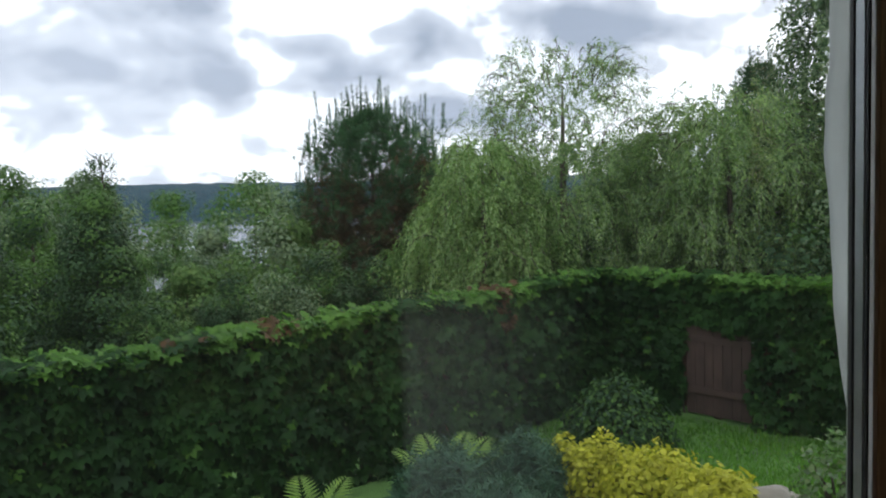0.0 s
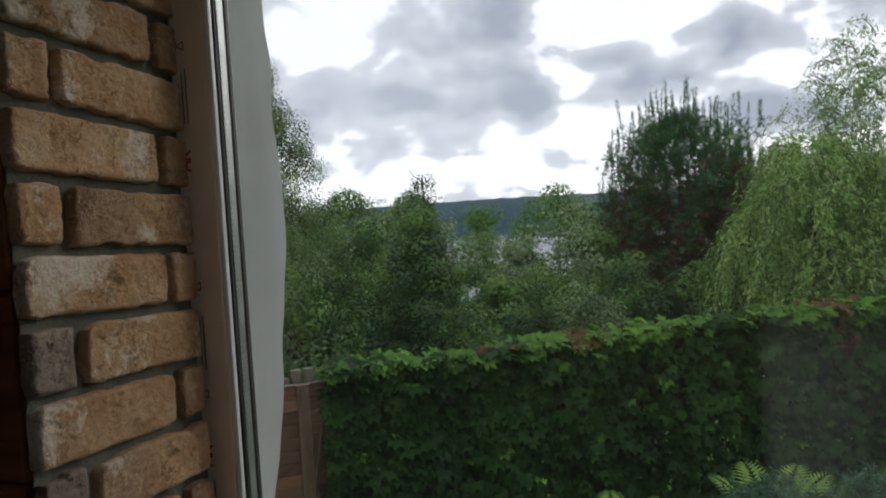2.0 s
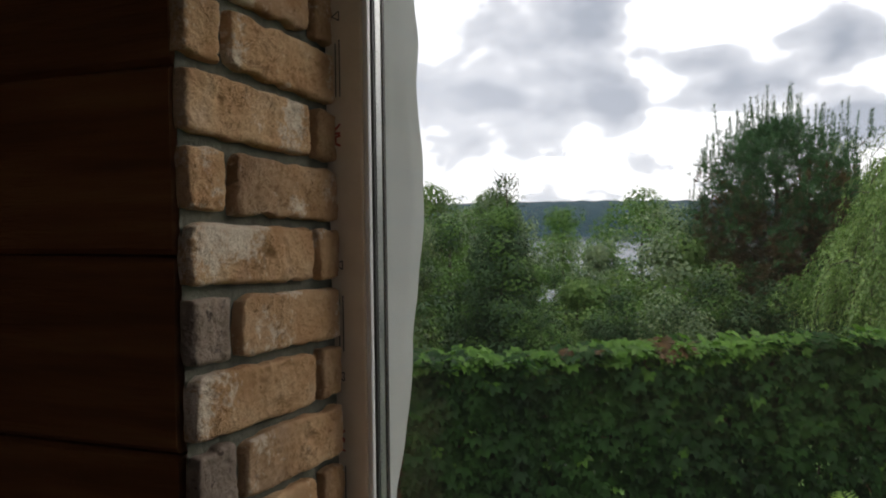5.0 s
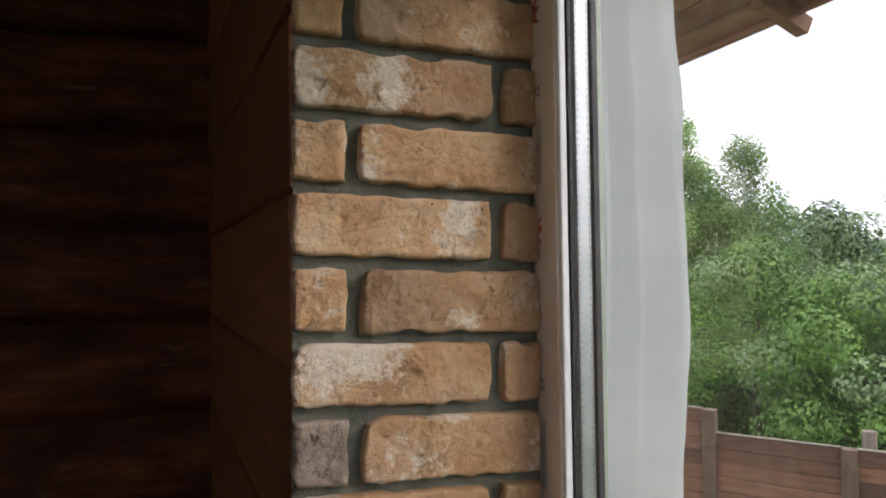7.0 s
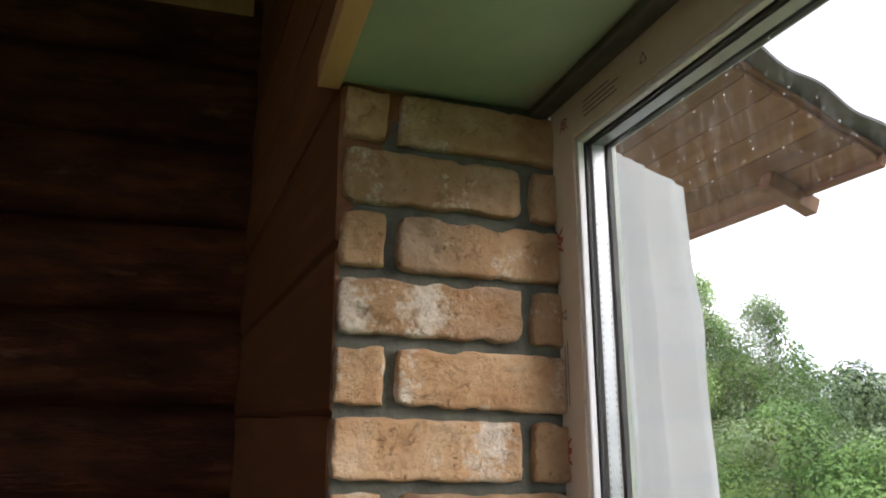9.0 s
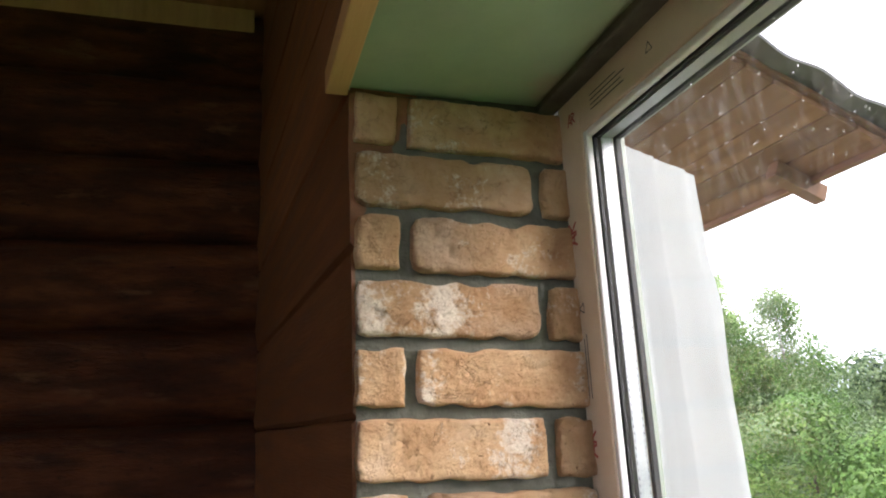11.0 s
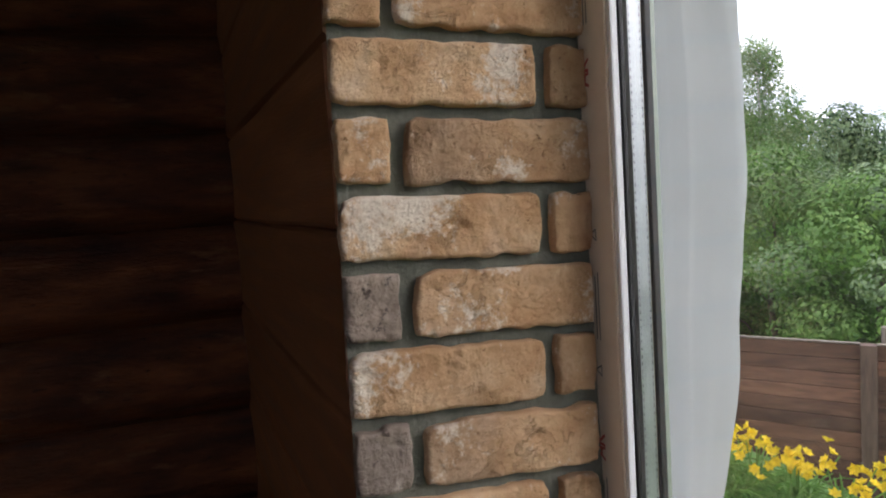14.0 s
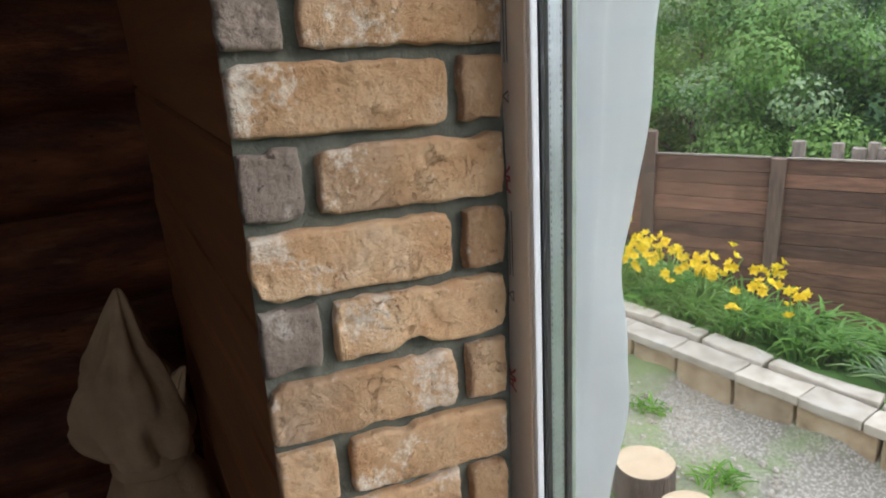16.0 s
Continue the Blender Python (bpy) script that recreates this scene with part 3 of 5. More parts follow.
def brick_mesh(w, h, seed, notch=0.0, nx=64, nz=26):
    """One worn brick face: flat, with chipped uneven arrises, shallow crevices and pits. Length along y, face towards +x."""
    verts, faces, rows = [], [], []
    off = Vector((seed * 3.17, seed * 1.71, seed * 0.77))
    nx = max(24, int(nx * w / 0.22))
    us = [0, 0.006, 0.016, 0.03] + [0.05 + 0.90 * i / (nx - 9) for i in range(nx - 8)] + [0.97, 0.984, 0.994, 1]
    vs = [0, 0.015, 0.045, 0.09] + [0.14 + 0.72 * i / (nz - 9) for i in range(nz - 8)] + [0.91, 0.955, 0.985, 1]
    for v in vs:
        row = []
        for u in us:
            y, z = (u - 0.5) * w, (v - 0.5) * h
            e = min(min(u, 1 - u) * w, min(v, 1 - v) * h)
            p = Vector((y * 30, z * 30, 0)) + off
            wear = 1 + 0.9 * noise.noise(p * 0.7 + Vector((1, 7, 3)))
            round_off = 0.0062 * (1 - min(1.0, e / (0.0036 * max(0.35, wear)))) ** 2
            dx = 0.0022 * noise.noise(p * 0.8) + 0.0010 * noise.noise(p * 2.6) + 0.0011 * noise.noise(p * 6) + 0.0009 * noise.noise(p * 13)
            ridge = abs(noise.noise(Vector((p.x * 0.75, p.y * 1.1, 4)) + Vector((0.5, 0.5, 0)) * noise.noise(p * 2.2)))
            if noise.noise(p * 0.5 + Vector((2, 8, 1))) > -0.05:
                dx -= 0.0030 * max(0.0, 1 - ridge / 0.035)
            pit = noise.noise(p * 1.9 + Vector((9, 4, 2)))
            dx -= 0.014 * max(0.0, pit - 0.45)
            edge = 1 - min(1.0, e / 0.009)
            chip = max(0.0, noise.noise(p * 0.9 + Vector((6, 1, 4))) - 0.22) * 0.012
            yy = y + edge * 0.0022 * noise.noise(p * 1.6 + Vector((0, 0, 5)))
            zz = z + edge * 0.0026 * noise.noise(p * 1.6 + Vector((0, 0, 9)))
            cu, cv = max(0.0, 1 - min(u, 1 - u) * w / 0.014), max(0.0, 1 - min(v, 1 - v) * h / 0.014)
            pull = cu * cv * (0.0026 if w > 0.1 else 0.0014) * (1 + 1.5 * noise.noise(p * 0.8 + Vector((3, 3, 3))))
            yy -= math.copysign(pull + edge * chip * 0.5, y)
            zz -= math.copysign(pull + edge * chip, z)
            zz += notch * math.exp(-((u - 0.44) / 0.10) ** 2) * max(0.0, 1 - v / 0.6)
            row.append(len(verts))
            verts.append((0.0135 + dx - round_off * (1.0 + 0.5 * noise.noise(p * 2)), yy, zz))
        rows.append(row)
    for a, b in zip(rows, rows[1:]):
        for i in range(len(a) - 1):
            faces.append((a[i], a[i + 1], b[i + 1], b[i]))
    ring = rows[0] + [r[-1] for r in rows[1:-1]] + rows[-1][::-1] + [r[0] for r in rows[1:-1]][::-1]
    back = []
    for i in ring:
        back.append(len(verts))
        verts.append((-0.004, verts[i][1] * 0.995, verts[i][2] * 0.99))
    for k in range(len(ring)):
        j = (k + 1) % len(ring)
        faces.append((ring[k], back[k], back[j], ring[j]))
    return from_arrays("brick", verts, faces, [], smooth=True)


# lime patch, its strength, tone and second patch of the bricks course by course, from the corner to the window
CHARACTER = {
    -6: ((0.5, 0.1, 0.60, 0.5), (0.12, 1.0, 0.6, 0.52)), -5: ((0.15, 1.0, 0.6, 0.5), (0.5, 0.0, 0.55, 0.5)),
    -4: ((0.5, 0.2, 0.55, 0.5), (0.50, 1.0, 0.15, 0.74)), -3: ((0.05, 1.0, 0.55, 0.45), (0.5, 0.1, 0.5, 0.5)),
    -2: ((0.5, 0.2, 0.5, 0.5), (0.06, 1.0, 0.6, 0.47)), -1: ((0.90, 1.0, 0.5, 0.74), (0.5, 0.0, 0.5, 0.5)),
    0: ((0.5, 0.3, 0.6, 0.5), (0.60, 0.8, 0.10, 0.85)), 1: ((0.12, 0.9, 0.65, 0.4), (0.5, 0.0, 0.5, 0.5)),
    2: ((0.5, 0.0, 0.5, 0.5), (0.35, 0.7, 0.55, 0.5)), 3: ((0.06, 1.0, 0.65, 0.36), (0.5, 0.2, 0.2, 0.5)),
    4: ((0.5, 0.0, 0.5, 0.5), (0.72, 0.5, 0.15, 0.95)), 5: ((0.08, 0.6, 0.6, 0.3), (0.5, 0.2, 0.2, 0.5)),
    6: ((0.5, 0.0, 0.5, 0.5), (0.3, 0.6, 0.55, 0.62)), 7: ((0.88, 0.9, 0.15, 0.72), (0.5, 0.1, 0.25, 0.5)),
    8: ((0.5, 0.3, 0.4, 0.5), (0.3, 0.4, 0.5, 0.8)), 9: ((0.88, 0.8, 0.6, 0.5), (0.5, 0.2, 0.4, 0.5)),
}
jamb = thing("wall_reveal", "window reveal faced with worn tan brick slips and grey mortar", "brick wall", kind="structure")
mv, mf = [], []
MY, MZ = 40, 150
for j in range(MZ + 1):
    for i in range(MY + 1):
        z = 0.56 + 1.56 * j / MZ
        y0 = 0.612 - 0.02 * (z - 1.53)
        y = y0 + (0.898 - y0) * i / MY
        p = QA + QB.to_3x3() @ Vector((0.0015 * noise.noise((y * 60, z * 60, 1)) + 0.0012 * noise.noise((y * 25, z * 25, 4)) - 0.001, y - 0.75, z - 1.5))
        mv.append(p)
mf = [(j * (MY + 1) + i, j * (MY + 1) + i + 1, (j + 1) * (MY + 1) + i + 1, (j + 1) * (MY + 1) + i) for j in range(MZ) for i in range(MY)]
part("mortar", from_arrays("mortar", mv, mf, [MORTAR], smooth=True), None, jamb, "rough grey mortar joints")
seed = 1
for i in range(-6, 14):
    top = 1.605 - 0.0775 * i
    start = 0.6115 - 0.02 * (top - 1.53)
    cells = [(start, 0.826), (0.840, 0.8875)] if i % 2 else [(start, 0.668 - 0.03 * (top - 1.53)), (0.682 - 0.03 * (top - 1.53), 0.888)]
    for k, (a, b) in enumerate(cells):
        seed += 1
        h = 0.0662 + 0.003 * noise.noise((seed * 2.3, 0, 0))
        grey = k == 0 and i in (2, 4, 6)
        m = Matrix.Translation(QA) @ QB @ pose(0, (a + b) / 2 - 0.75, top - 0.032 - 1.5 + 0.002 * noise.noise((seed * 1.7, 3, 0)), 0.9 * noise.noise((seed, 0.5, 7)), 0, 0)
        piece = part("brick", brick_mesh(b - a, h, seed, 0.013 if (i, k) == (6, 1) else 0.0), BRICK_GREY if grey else BRICK, jamb, m=m)
        piece.color = CHARACTER.get(i, ((0.2, 0.5, 0.5, 0.6), (0.5, 0.3, 0.5, 0.5)))[k]

# solid wall behind the reveal, on the other side of the window, above and below it
tagged(part("wall_window_left", box(-1.95, -0.80, 0.66, 1.03, -0.7, 4.3), OUTERWALL), "thick log outer wall beside the window", "wall", kind="structure")
tagged(part("wall_rebate_left", box(-0.80, -0.735, 0.66, 0.962, -0.7, 4.3), OUTERWALL), "wall packing beside the window frame", "wall", kind="structure")
tagged(part("wall_rebate_right", box(0.705, 0.77, 0.66, 0.962, -0.7, 4.3), OUTERWALL), "wall packing beside the window frame", "wall", kind="structure")
tagged(part("wall_window_right", box(0.77, 2.5, 0.66, 1.03, -0.7, 4.3), OUTERWALL), "thick outer wall beyond the window", "wall", kind="structure")
tagged(part("wall_window_below", box(-0.735, 0.705, 0.62, 0.985, -0.7, SILL), OUTERWALL), "wall below the window", "wall", kind="structure")
tagged(part("wall_window_above", box(-0.735, 0.705, 0.66, 0.985, 2.135, 4.3), OUTERWALL), "wall above the window", "wall", kind="structure")
tagged(part("lintel_lining", box(-0.735, 0.705, 0.612, 0.9, HEAD, 2.11, 0.002), GREENBOARD), "green moisture-resistant plasterboard under the window head", "lintel", kind="structure")
tagged(part("lintel_edge", box(-0.735, 0.705, 0.585, 0.612, HEAD - 0.008, 2.106, 0.002), PINE_EDGE), "fresh pale pine edge strip at the window head", "trim", kind="structure")
tagged(part("mortar_fillet", box(-0.735, 0.705, 0.86, 0.888, HEAD - 0.012, HEAD - 0.001, 0.004), MORTAR), "grey mortar smeared along the window head", "trim", kind="structure")

# hewn log face from the reveal's edge into the corner
hewn = thing("wall_hewn_logs", "flat-hewn reddish brown log wall beside the window", "log wall", kind="structure")
SEAMS = [0.0, 0.16, 0.35, 0.54, 0.73, 0.92, 1.11, 1.30, 1.50, 1.69, 1.88, 2.08, 2.28, 2.47, 2.66, 2.86]
TURN_IN = math.degrees(math.atan2(0.613 - 0.545, 1.04))


def hewn_mesh(length, h, seed):
    verts, faces, nx = [], [], 26
    prof = [(0.14, 0.0), (0.006, 0.0), (0.0, 0.006), (0.0, h * 0.3), (0.0, h * 0.6), (0.0, h - 0.007), (0.006, h - 0.0025), (0.14, h - 0.0025)]
    for i in range(nx + 1):
        x = -length * i / nx
        for y, z in prof:
            wob = 0.0025 * noise.noise((x * 4, z * 7 + seed, seed)) + 0.001 * noise.noise((x * 17, z * 20, seed))
            verts.append((x, y + wob, z + 0.002 * noise.noise((x * 3, seed * 2, z > h / 2))))
    n = len(prof)
    for i in range(nx):
        for k in range(n - 1):
            faces.append((i * n + k, i * n + k + 1, (i + 1) * n + k + 1, (i + 1) * n + k))
    faces.append(tuple(range(n))[::-1])
    return from_arrays("hewn_log", verts, faces, [])


for s, (a, b) in enumerate(zip(SEAMS, SEAMS[1:])):
    part("hewn_log", hewn_mesh(1.12, b - a, s * 2.3), HEWN, hewn, m=pose(-0.727, 0.612, a, 0, 0, TURN_IN))
    if a >= 2.08:
        part("hewn_log", hewn_mesh(3.02, b - a, s * 2.3 + 1), HEWN, hewn, m=pose(2.29, 0.606, a + 0.026, 0, 0, 0))
    else:
        part("hewn_log", hewn_mesh(1.58, b - a, s * 2.3 + 1), HEWN, hewn, m=pose(2.29, 0.606, a, 0, 0, 0))

# round log wall across the corner
logs = thing("wall_logs", "dark red-brown stained round log wall", "log wall", kind="structure")


def log_mesh(length, r, seed):
    verts, faces, sides, nx = [], [], 28, 40
    for i in range(nx + 1):
        y = length * i / nx
        for k in range(sides):
            a = 2 * math.pi * k / sides
            rr = r * (1 + 0.035 * noise.noise((y * 1.5, math.cos(a) * 1.5 + seed, math.sin(a) * 1.5)) + 0.02 * noise.noise((y * 6, math.cos(a) * 4 + seed, math.sin(a) * 4)))
            verts.append((rr * math.cos(a), y, rr * math.sin(a)))
    for i in range(nx):
        for k in range(sides):
            j = (k + 1) % sides
            faces.append((i * sides + k, i * sides + j, (i + 1) * sides + j, (i + 1) * sides + k))
    return from_arrays("log", verts, faces, [], smooth=True)


for k in range(-6, 8):
    part("log", log_mesh(4.2, 0.124, k * 3.1), LOGWOOD, logs, m=pose(-1.87, -3.55, 1.371 + 0.228 * k))
tagged(part("wall_logs_core", box(-2.1, -1.86, -3.6, 0.66, -0.7, 2.9), OUTERWALL), "core of the log wall behind the round faces", "wall", kind="structure")

tagged(part("floor", box(-2.1, 2.5, -3.6, 0.66, -0.25, 0.0), DARKFLOOR), "dark wooden floor of the room", "floor", kind="structure")
tagged(part("ceiling", box(-2.1, 2.5, -3.6, 0.66, 2.83, 2.98), CEILWOOD), "pale pine board ceiling", "ceiling", kind="structure")
tagged(part("wall_back", box(-2.1, 2.5, -3.8, -3.6, -0.25, 2.95), PLASTER), "dark wooden wall behind", "wall", kind="structure")
# side wall behind the camera's view; its wide window opening is added to light the room
for tag, dims in (("wall_right_near", (2.3, 2.5, 0.10, 0.962, -0.7, 4.3)), ("wall_right_far", (2.3, 2.5, -3.8, -2.1, -0.7, 4.3)), ("wall_right_above", (2.3, 2.5, -2.1, 0.10, 2.68, 4.3)),
                  ("wall_right_below", (2.3, 2.5, -2.1, 0.10, -0.7, 1.55))):
    tagged(part(tag, box(*dims), PLASTER), "plain wooden side wall of the room", "wall", kind="structure")
tagged(part("ceiling_trim", box(-1.79, -1.745, -3.55, 0.52, 2.755, 2.828, 0.004), CEILWOOD), "pale pine strip where the log wall meets the ceiling", "trim", kind="structure")

# ---- the window ----
GLASS = bpy.data.materials.new("window_glass")
GLASS.use_nodes = True
t = GLASS.node_tree
t.nodes.remove(t.nodes["Principled BSDF"])
tr = t.nodes.new("ShaderNodeBsdfTransparent")
tr.inputs[0].default_value = (0.98, 0.982, 0.98, 1)
gl = t.nodes.new("ShaderNodeBsdfGlossy")
gl.inputs["Roughness"].default_value = 0.02
fr = t.nodes.new("ShaderNodeLayerWeight")
gloss = math_node(t, "ADD", math_node(t, "MULTIPLY", math_node(t, "POWER", fr.outputs["Facing"], 5.0), 0.45), 0.022)
ms = t.nodes.new("ShaderNodeMixShader")
t.links.new(gloss, ms.inputs[0])
t.links.new(tr.outputs[0], ms.inputs[1])
t.links.new(gl.outputs[0], ms.inputs[2])
# dried rain specks and streaks
tc = t.nodes.new("ShaderNodeTexCoord")
mp = t.nodes.new("ShaderNodeMapping")
mp.inputs["Scale"].default_value = (1, 1, 0.22)
t.links.new(tc.outputs["Object"], mp.inputs[0])
st = nd(t, "ShaderNodeTexNoise", Scale=120.0, Detail=3.0)
t.links.new(mp.outputs[0], st.inputs["Vector"])
lo = nd(t, "ShaderNodeTexNoise", Scale=5.0, Detail=3.0)
t.links.new(tc.outputs["Object"], lo.inputs["Vector"])
sp = nd(t, "ShaderNodeTexVoronoi", Scale=70.0)
t.links.new(tc.outputs["Object"], sp.inputs["Vector"])
zs = t.nodes.new("ShaderNodeSeparateXYZ")
t.links.new(tc.outputs["Object"], zs.inputs[0])
# splashed zone under the head of the window
splash = math_node(t, "MULTIPLY", math_node(t, "SUBTRACT", zs.outputs[2], 1.70), 3.2, clamp=True)
specks = math_node(t, "MULTIPLY", ramp(t, sp.outputs["Distance"], [(0.03, (0.35, 0.35, 0.35)), (0.07, (0, 0, 0))]), ramp(t, lo.outputs[0], [(0.52, (0, 0, 0)), (0.64, (1, 1, 1))]))
streak = math_node(t, "MULTIPLY", ramp(t, st.outputs[0], [(0.50, (0, 0, 0)), (0.72, (0.028, 0.028, 0.028))]), splash)
specks = math_node(t, "ADD", specks, math_node(t, "MULTIPLY", ramp(t, sp.outputs["Distance"], [(0.05, (0.30, 0.30, 0.30)), (0.12, (0, 0, 0))]), math_node(t, "MULTIPLY", splash, splash)))
# a wiped, dusty smear at eye height with one crisp side
smear = math_node(t, "MULTIPLY", ramp(t, zs.outputs[0], [(0.008, (0, 0, 0)), (0.022, (1, 1, 1)), (0.09, (0.85, 0.85, 0.85)), (0.26, (0, 0, 0))]),
                  math_node(t, "SUBTRACT", 1.0, math_node(t, "MULTIPLY", math_node(t, "SUBTRACT", zs.outputs[2], 1.37), 16.0, clamp=True)))
smear = math_node(t, "MULTIPLY", smear, 0.010)
dirt = math_node(t, "ADD", math_node(t, "ADD", math_node(t, "ADD", specks, streak), smear), 0.002, clamp=True)
df = t.nodes.new("ShaderNodeBsdfTranslucent")
df.inputs[0].default_value = (0.75, 0.74, 0.72, 1)
ms2 = t.nodes.new("ShaderNodeMixShader")
t.links.new(dirt, ms2.inputs[0])
t.links.new(ms.outputs[0], ms2.inputs[1])
t.links.new(df.outputs[0], ms2.inputs[2])
t.links.new(ms2.outputs[0], t.nodes["Material Output"].inputs[0])

window = thing("window_1", "fixed double-glazed window in a cream film-covered frame", "window", kind="structure")
XL, XR, ZB, ZT, W = -0.722, 0.705, SILL, 2.074, 0.062


def ring(name, inset, width, y0, y1, mat, bevel, label=""):
    """Four bars round the opening, inset from the frame's outer edge."""
    a, b, c, d = XL + inset, XR - inset, ZB + inset, ZT - inset
    part(name, box(a, a + width, y0, y1, c, d, bevel), mat, window, label)
    part(name, box(b - width, b, y0, y1, c, d, bevel), mat, window, label)
    part(name, box(a + width, b - width, y0, y1, d - width, d, bevel), mat, window, label)
    part(name, box(a + width, b - width, y0, y1, c, c + width, bevel), mat, window, label)


ring("frame_bar", 0.0, W - 0.006, 0.888, 0.946, FRAME_FILM, 0.003, "cream frame bar under protective film")
ring("glazing_bead", W - 0.006, 0.008, 0.890, 0.899, PVC, 0.0025, "white glazing bead")
ring("gasket", W - 0.002, 0.006, 0.8995, 0.904, RUBBER, 0.001, "black rubber gasket")
ring("spacer", W - 0.006, 0.009, 0.909, 0.925, ALU, 0.0006, "perforated aluminium spacer between the panes")
ring("gasket", W - 0.004, 0.007, 0.930, 0.937, RUBBER, 0.001, "black rubber gasket")
ring("outer_lip", W - 0.006, 0.005, 0.9375, 0.945, LIP, 0.0015, "grey-green outer lip of the frame")
for y in (0.906, 0.9275):
    g = part("pane", box(XL + 0.055, XR - 0.055, y - 0.0015, y + 0.0015, ZB + 0.055, ZT - 0.055), GLASS, window, "slightly dusty clear glass pane")
    g.visible_shadow = False
# rows of small holes in the spacer
hv, hf = [], []
for k in range(176):
    z = ZB + 0.075 + k * 0.0078
    for y in (0.9108, 0.9232):
        n = len(hv)
        hv += [(XL + W + 0.0032, y - 0.0005, z), (XL + W + 0.0032, y + 0.0005, z), (XL + W + 0.0032, y + 0.0005, z + 0.0035), (XL + W + 0.0032, y - 0.0005, z + 0.0035)]
        hf.append((n, n + 1, n + 2, n + 3))
part("spacer_holes", from_arrays("spacer_holes", hv, hf, [RUBBER]), None, window, "small dark punched holes along the spacer")


def strokes(name, lines, mat, m, width=0.0021):
    """Flat printed strokes: polylines in a local x, z plane facing -y."""
    verts, faces = [], []
    for (x0, z0), (x1, z1) in lines:
        d = Vector((x1 - x0, z1 - z0)).normalized()
        n = Vector((-d.y, d.x)) * width / 2
        k = len(verts)
        verts += [(x0 - n.x, 0, z0 - n.y), (x1 - n.x, 0, z1 - n.y), (x1 + n.x, 0, z1 + n.y), (x0 + n.x, 0, z0 + n.y)]
        faces.append((k, k + 1, k + 2, k + 3))
    return part(name, from_arrays(name, verts, faces, [mat]), None, window, m=m)


MARK = [((0, 0), (0.006, 0.016)), ((0.006, 0.016), (0.009, 0)), ((0.002, 0.005), (0.009, 0.005)), ((0.011, 0), (0.011, 0.015)), ((0.011, 0.015), (0.019, 0.012)),
        ((0.019, 0.012), (0.012, 0.007)), ((0.013, 0.007), (0.019, 0))]
BARS = [((0.0, 0.0), (0.075, 0.0)), ((0.0, 0.006), (0.07, 0.006)), ((0.0, 0.012), (0.078, 0.012)), ((0.0, 0.018), (0.06, 0.018))]
TRI = [((0, 0), (0.012, 0)), ((0.012, 0), (0.006, 0.011)), ((0.006, 0.011), (0, 0))]
FY = 0.8868
for z in (1.885, 1.635, 1.225, 0.985):
    strokes("red_mark", MARK, INK_RED, pose(-0.699, FY, z, 0, -90, 0) @ Matrix.Scale(1.5, 4))
for z in (1.80, 1.47, 1.32, 1.10):
    strokes("triangle_mark", TRI, INK_BLACK, pose(-0.699, FY, z, 0, -90, 0), 0.0015)
for z in (1.70, 1.36, 1.13):
    strokes("print_bars", BARS[:2], INK_BLACK, pose(-0.699, FY, z, 0, -90, 0), 0.0017)
for x in (-0.665, -0.28, 0.12):
    strokes("red_mark", MARK, INK_RED, pose(x - 0.03, FY, 2.036, 0, 0, 0))
    strokes("print_bars", BARS, INK_BLACK, pose(x + 0.03, FY, 2.034, 0, 0, 0), 0.0016)
    strokes("triangle_mark", TRI, INK_BLACK, pose(x + 0.15, FY, 2.04, 0, 0, 0), 0.0012)

# never in view; its white is chosen to reflect light onto the upper bricks
tagged(part("window_sill", box(-0.735, 0.705, 0.60, 0.888, SILL - 0.03, SILL - 0.001, 0.004), PVC), "unseen sill board, made white to bounce light up the reveal", "sill", kind="structure")


def sheet(x_in, x_out, label, seed, cut):
    """A crumpled strip of milky plastic hanging outside the glass along the frame."""
    verts, faces, nu, nv = [], [], 14, 90
    for j in range(nv + 1):
        v = j / nv
        for i in range(nu + 1):
            u = i / nu
            z = 0.70 + v * (2.10 - 0.70 - cut * u)
            edge = 0.008 * noise.noise((z * 5.0, seed, 0)) + 0.005 * noise.noise((z * 13, seed, 3)) + 0.012 * math.exp(-((z - 1.60) / 0.10) ** 2) - 0.075 * max(0, 1.5 - z)
            x = x_in + (x_out + math.copysign(1, x_out - x_in) * edge - x_in) * u
            y = 1.044 + 0.016 * u * noise.noise((z * 5, u * 3 + seed, 1)) + 0.015 * noise.noise((z * 1.5, u * 9, seed + 4)) + 0.006 * noise.noise((z * 2.2, u * 3, seed)) + 0.004 * u * math.sin(z * 16 + u * 4)
            verts.append((x, y, z))
    for j in range(nv):
        for i in range(nu):
            faces.append((j * (nu + 1) + i, j * (nu + 1) + i + 1, (j + 1) * (nu + 1) + i + 1, (j + 1) * (nu + 1) + i))
    return tagged(part("plastic_sheet", from_arrays("plastic_sheet", verts, faces, [SHEET], smooth=True), None), label, "plastic sheet", group="sheets outside the window")


sheet(-0.855, -0.662, "crumpled milky plastic strip hanging outside beside the window frame", 2.0, 0.13)
sheet(0.80, 0.690, "narrow milky plastic strip hanging outside beside the window frame", 8.0, 0.03)

# ---- cloth sack on the floor in the corner ----
sack = thing("sack", "tall beige cloth sack tied at the neck, in the corner", "sack", pose(-1.42, 0.425, 0.0))


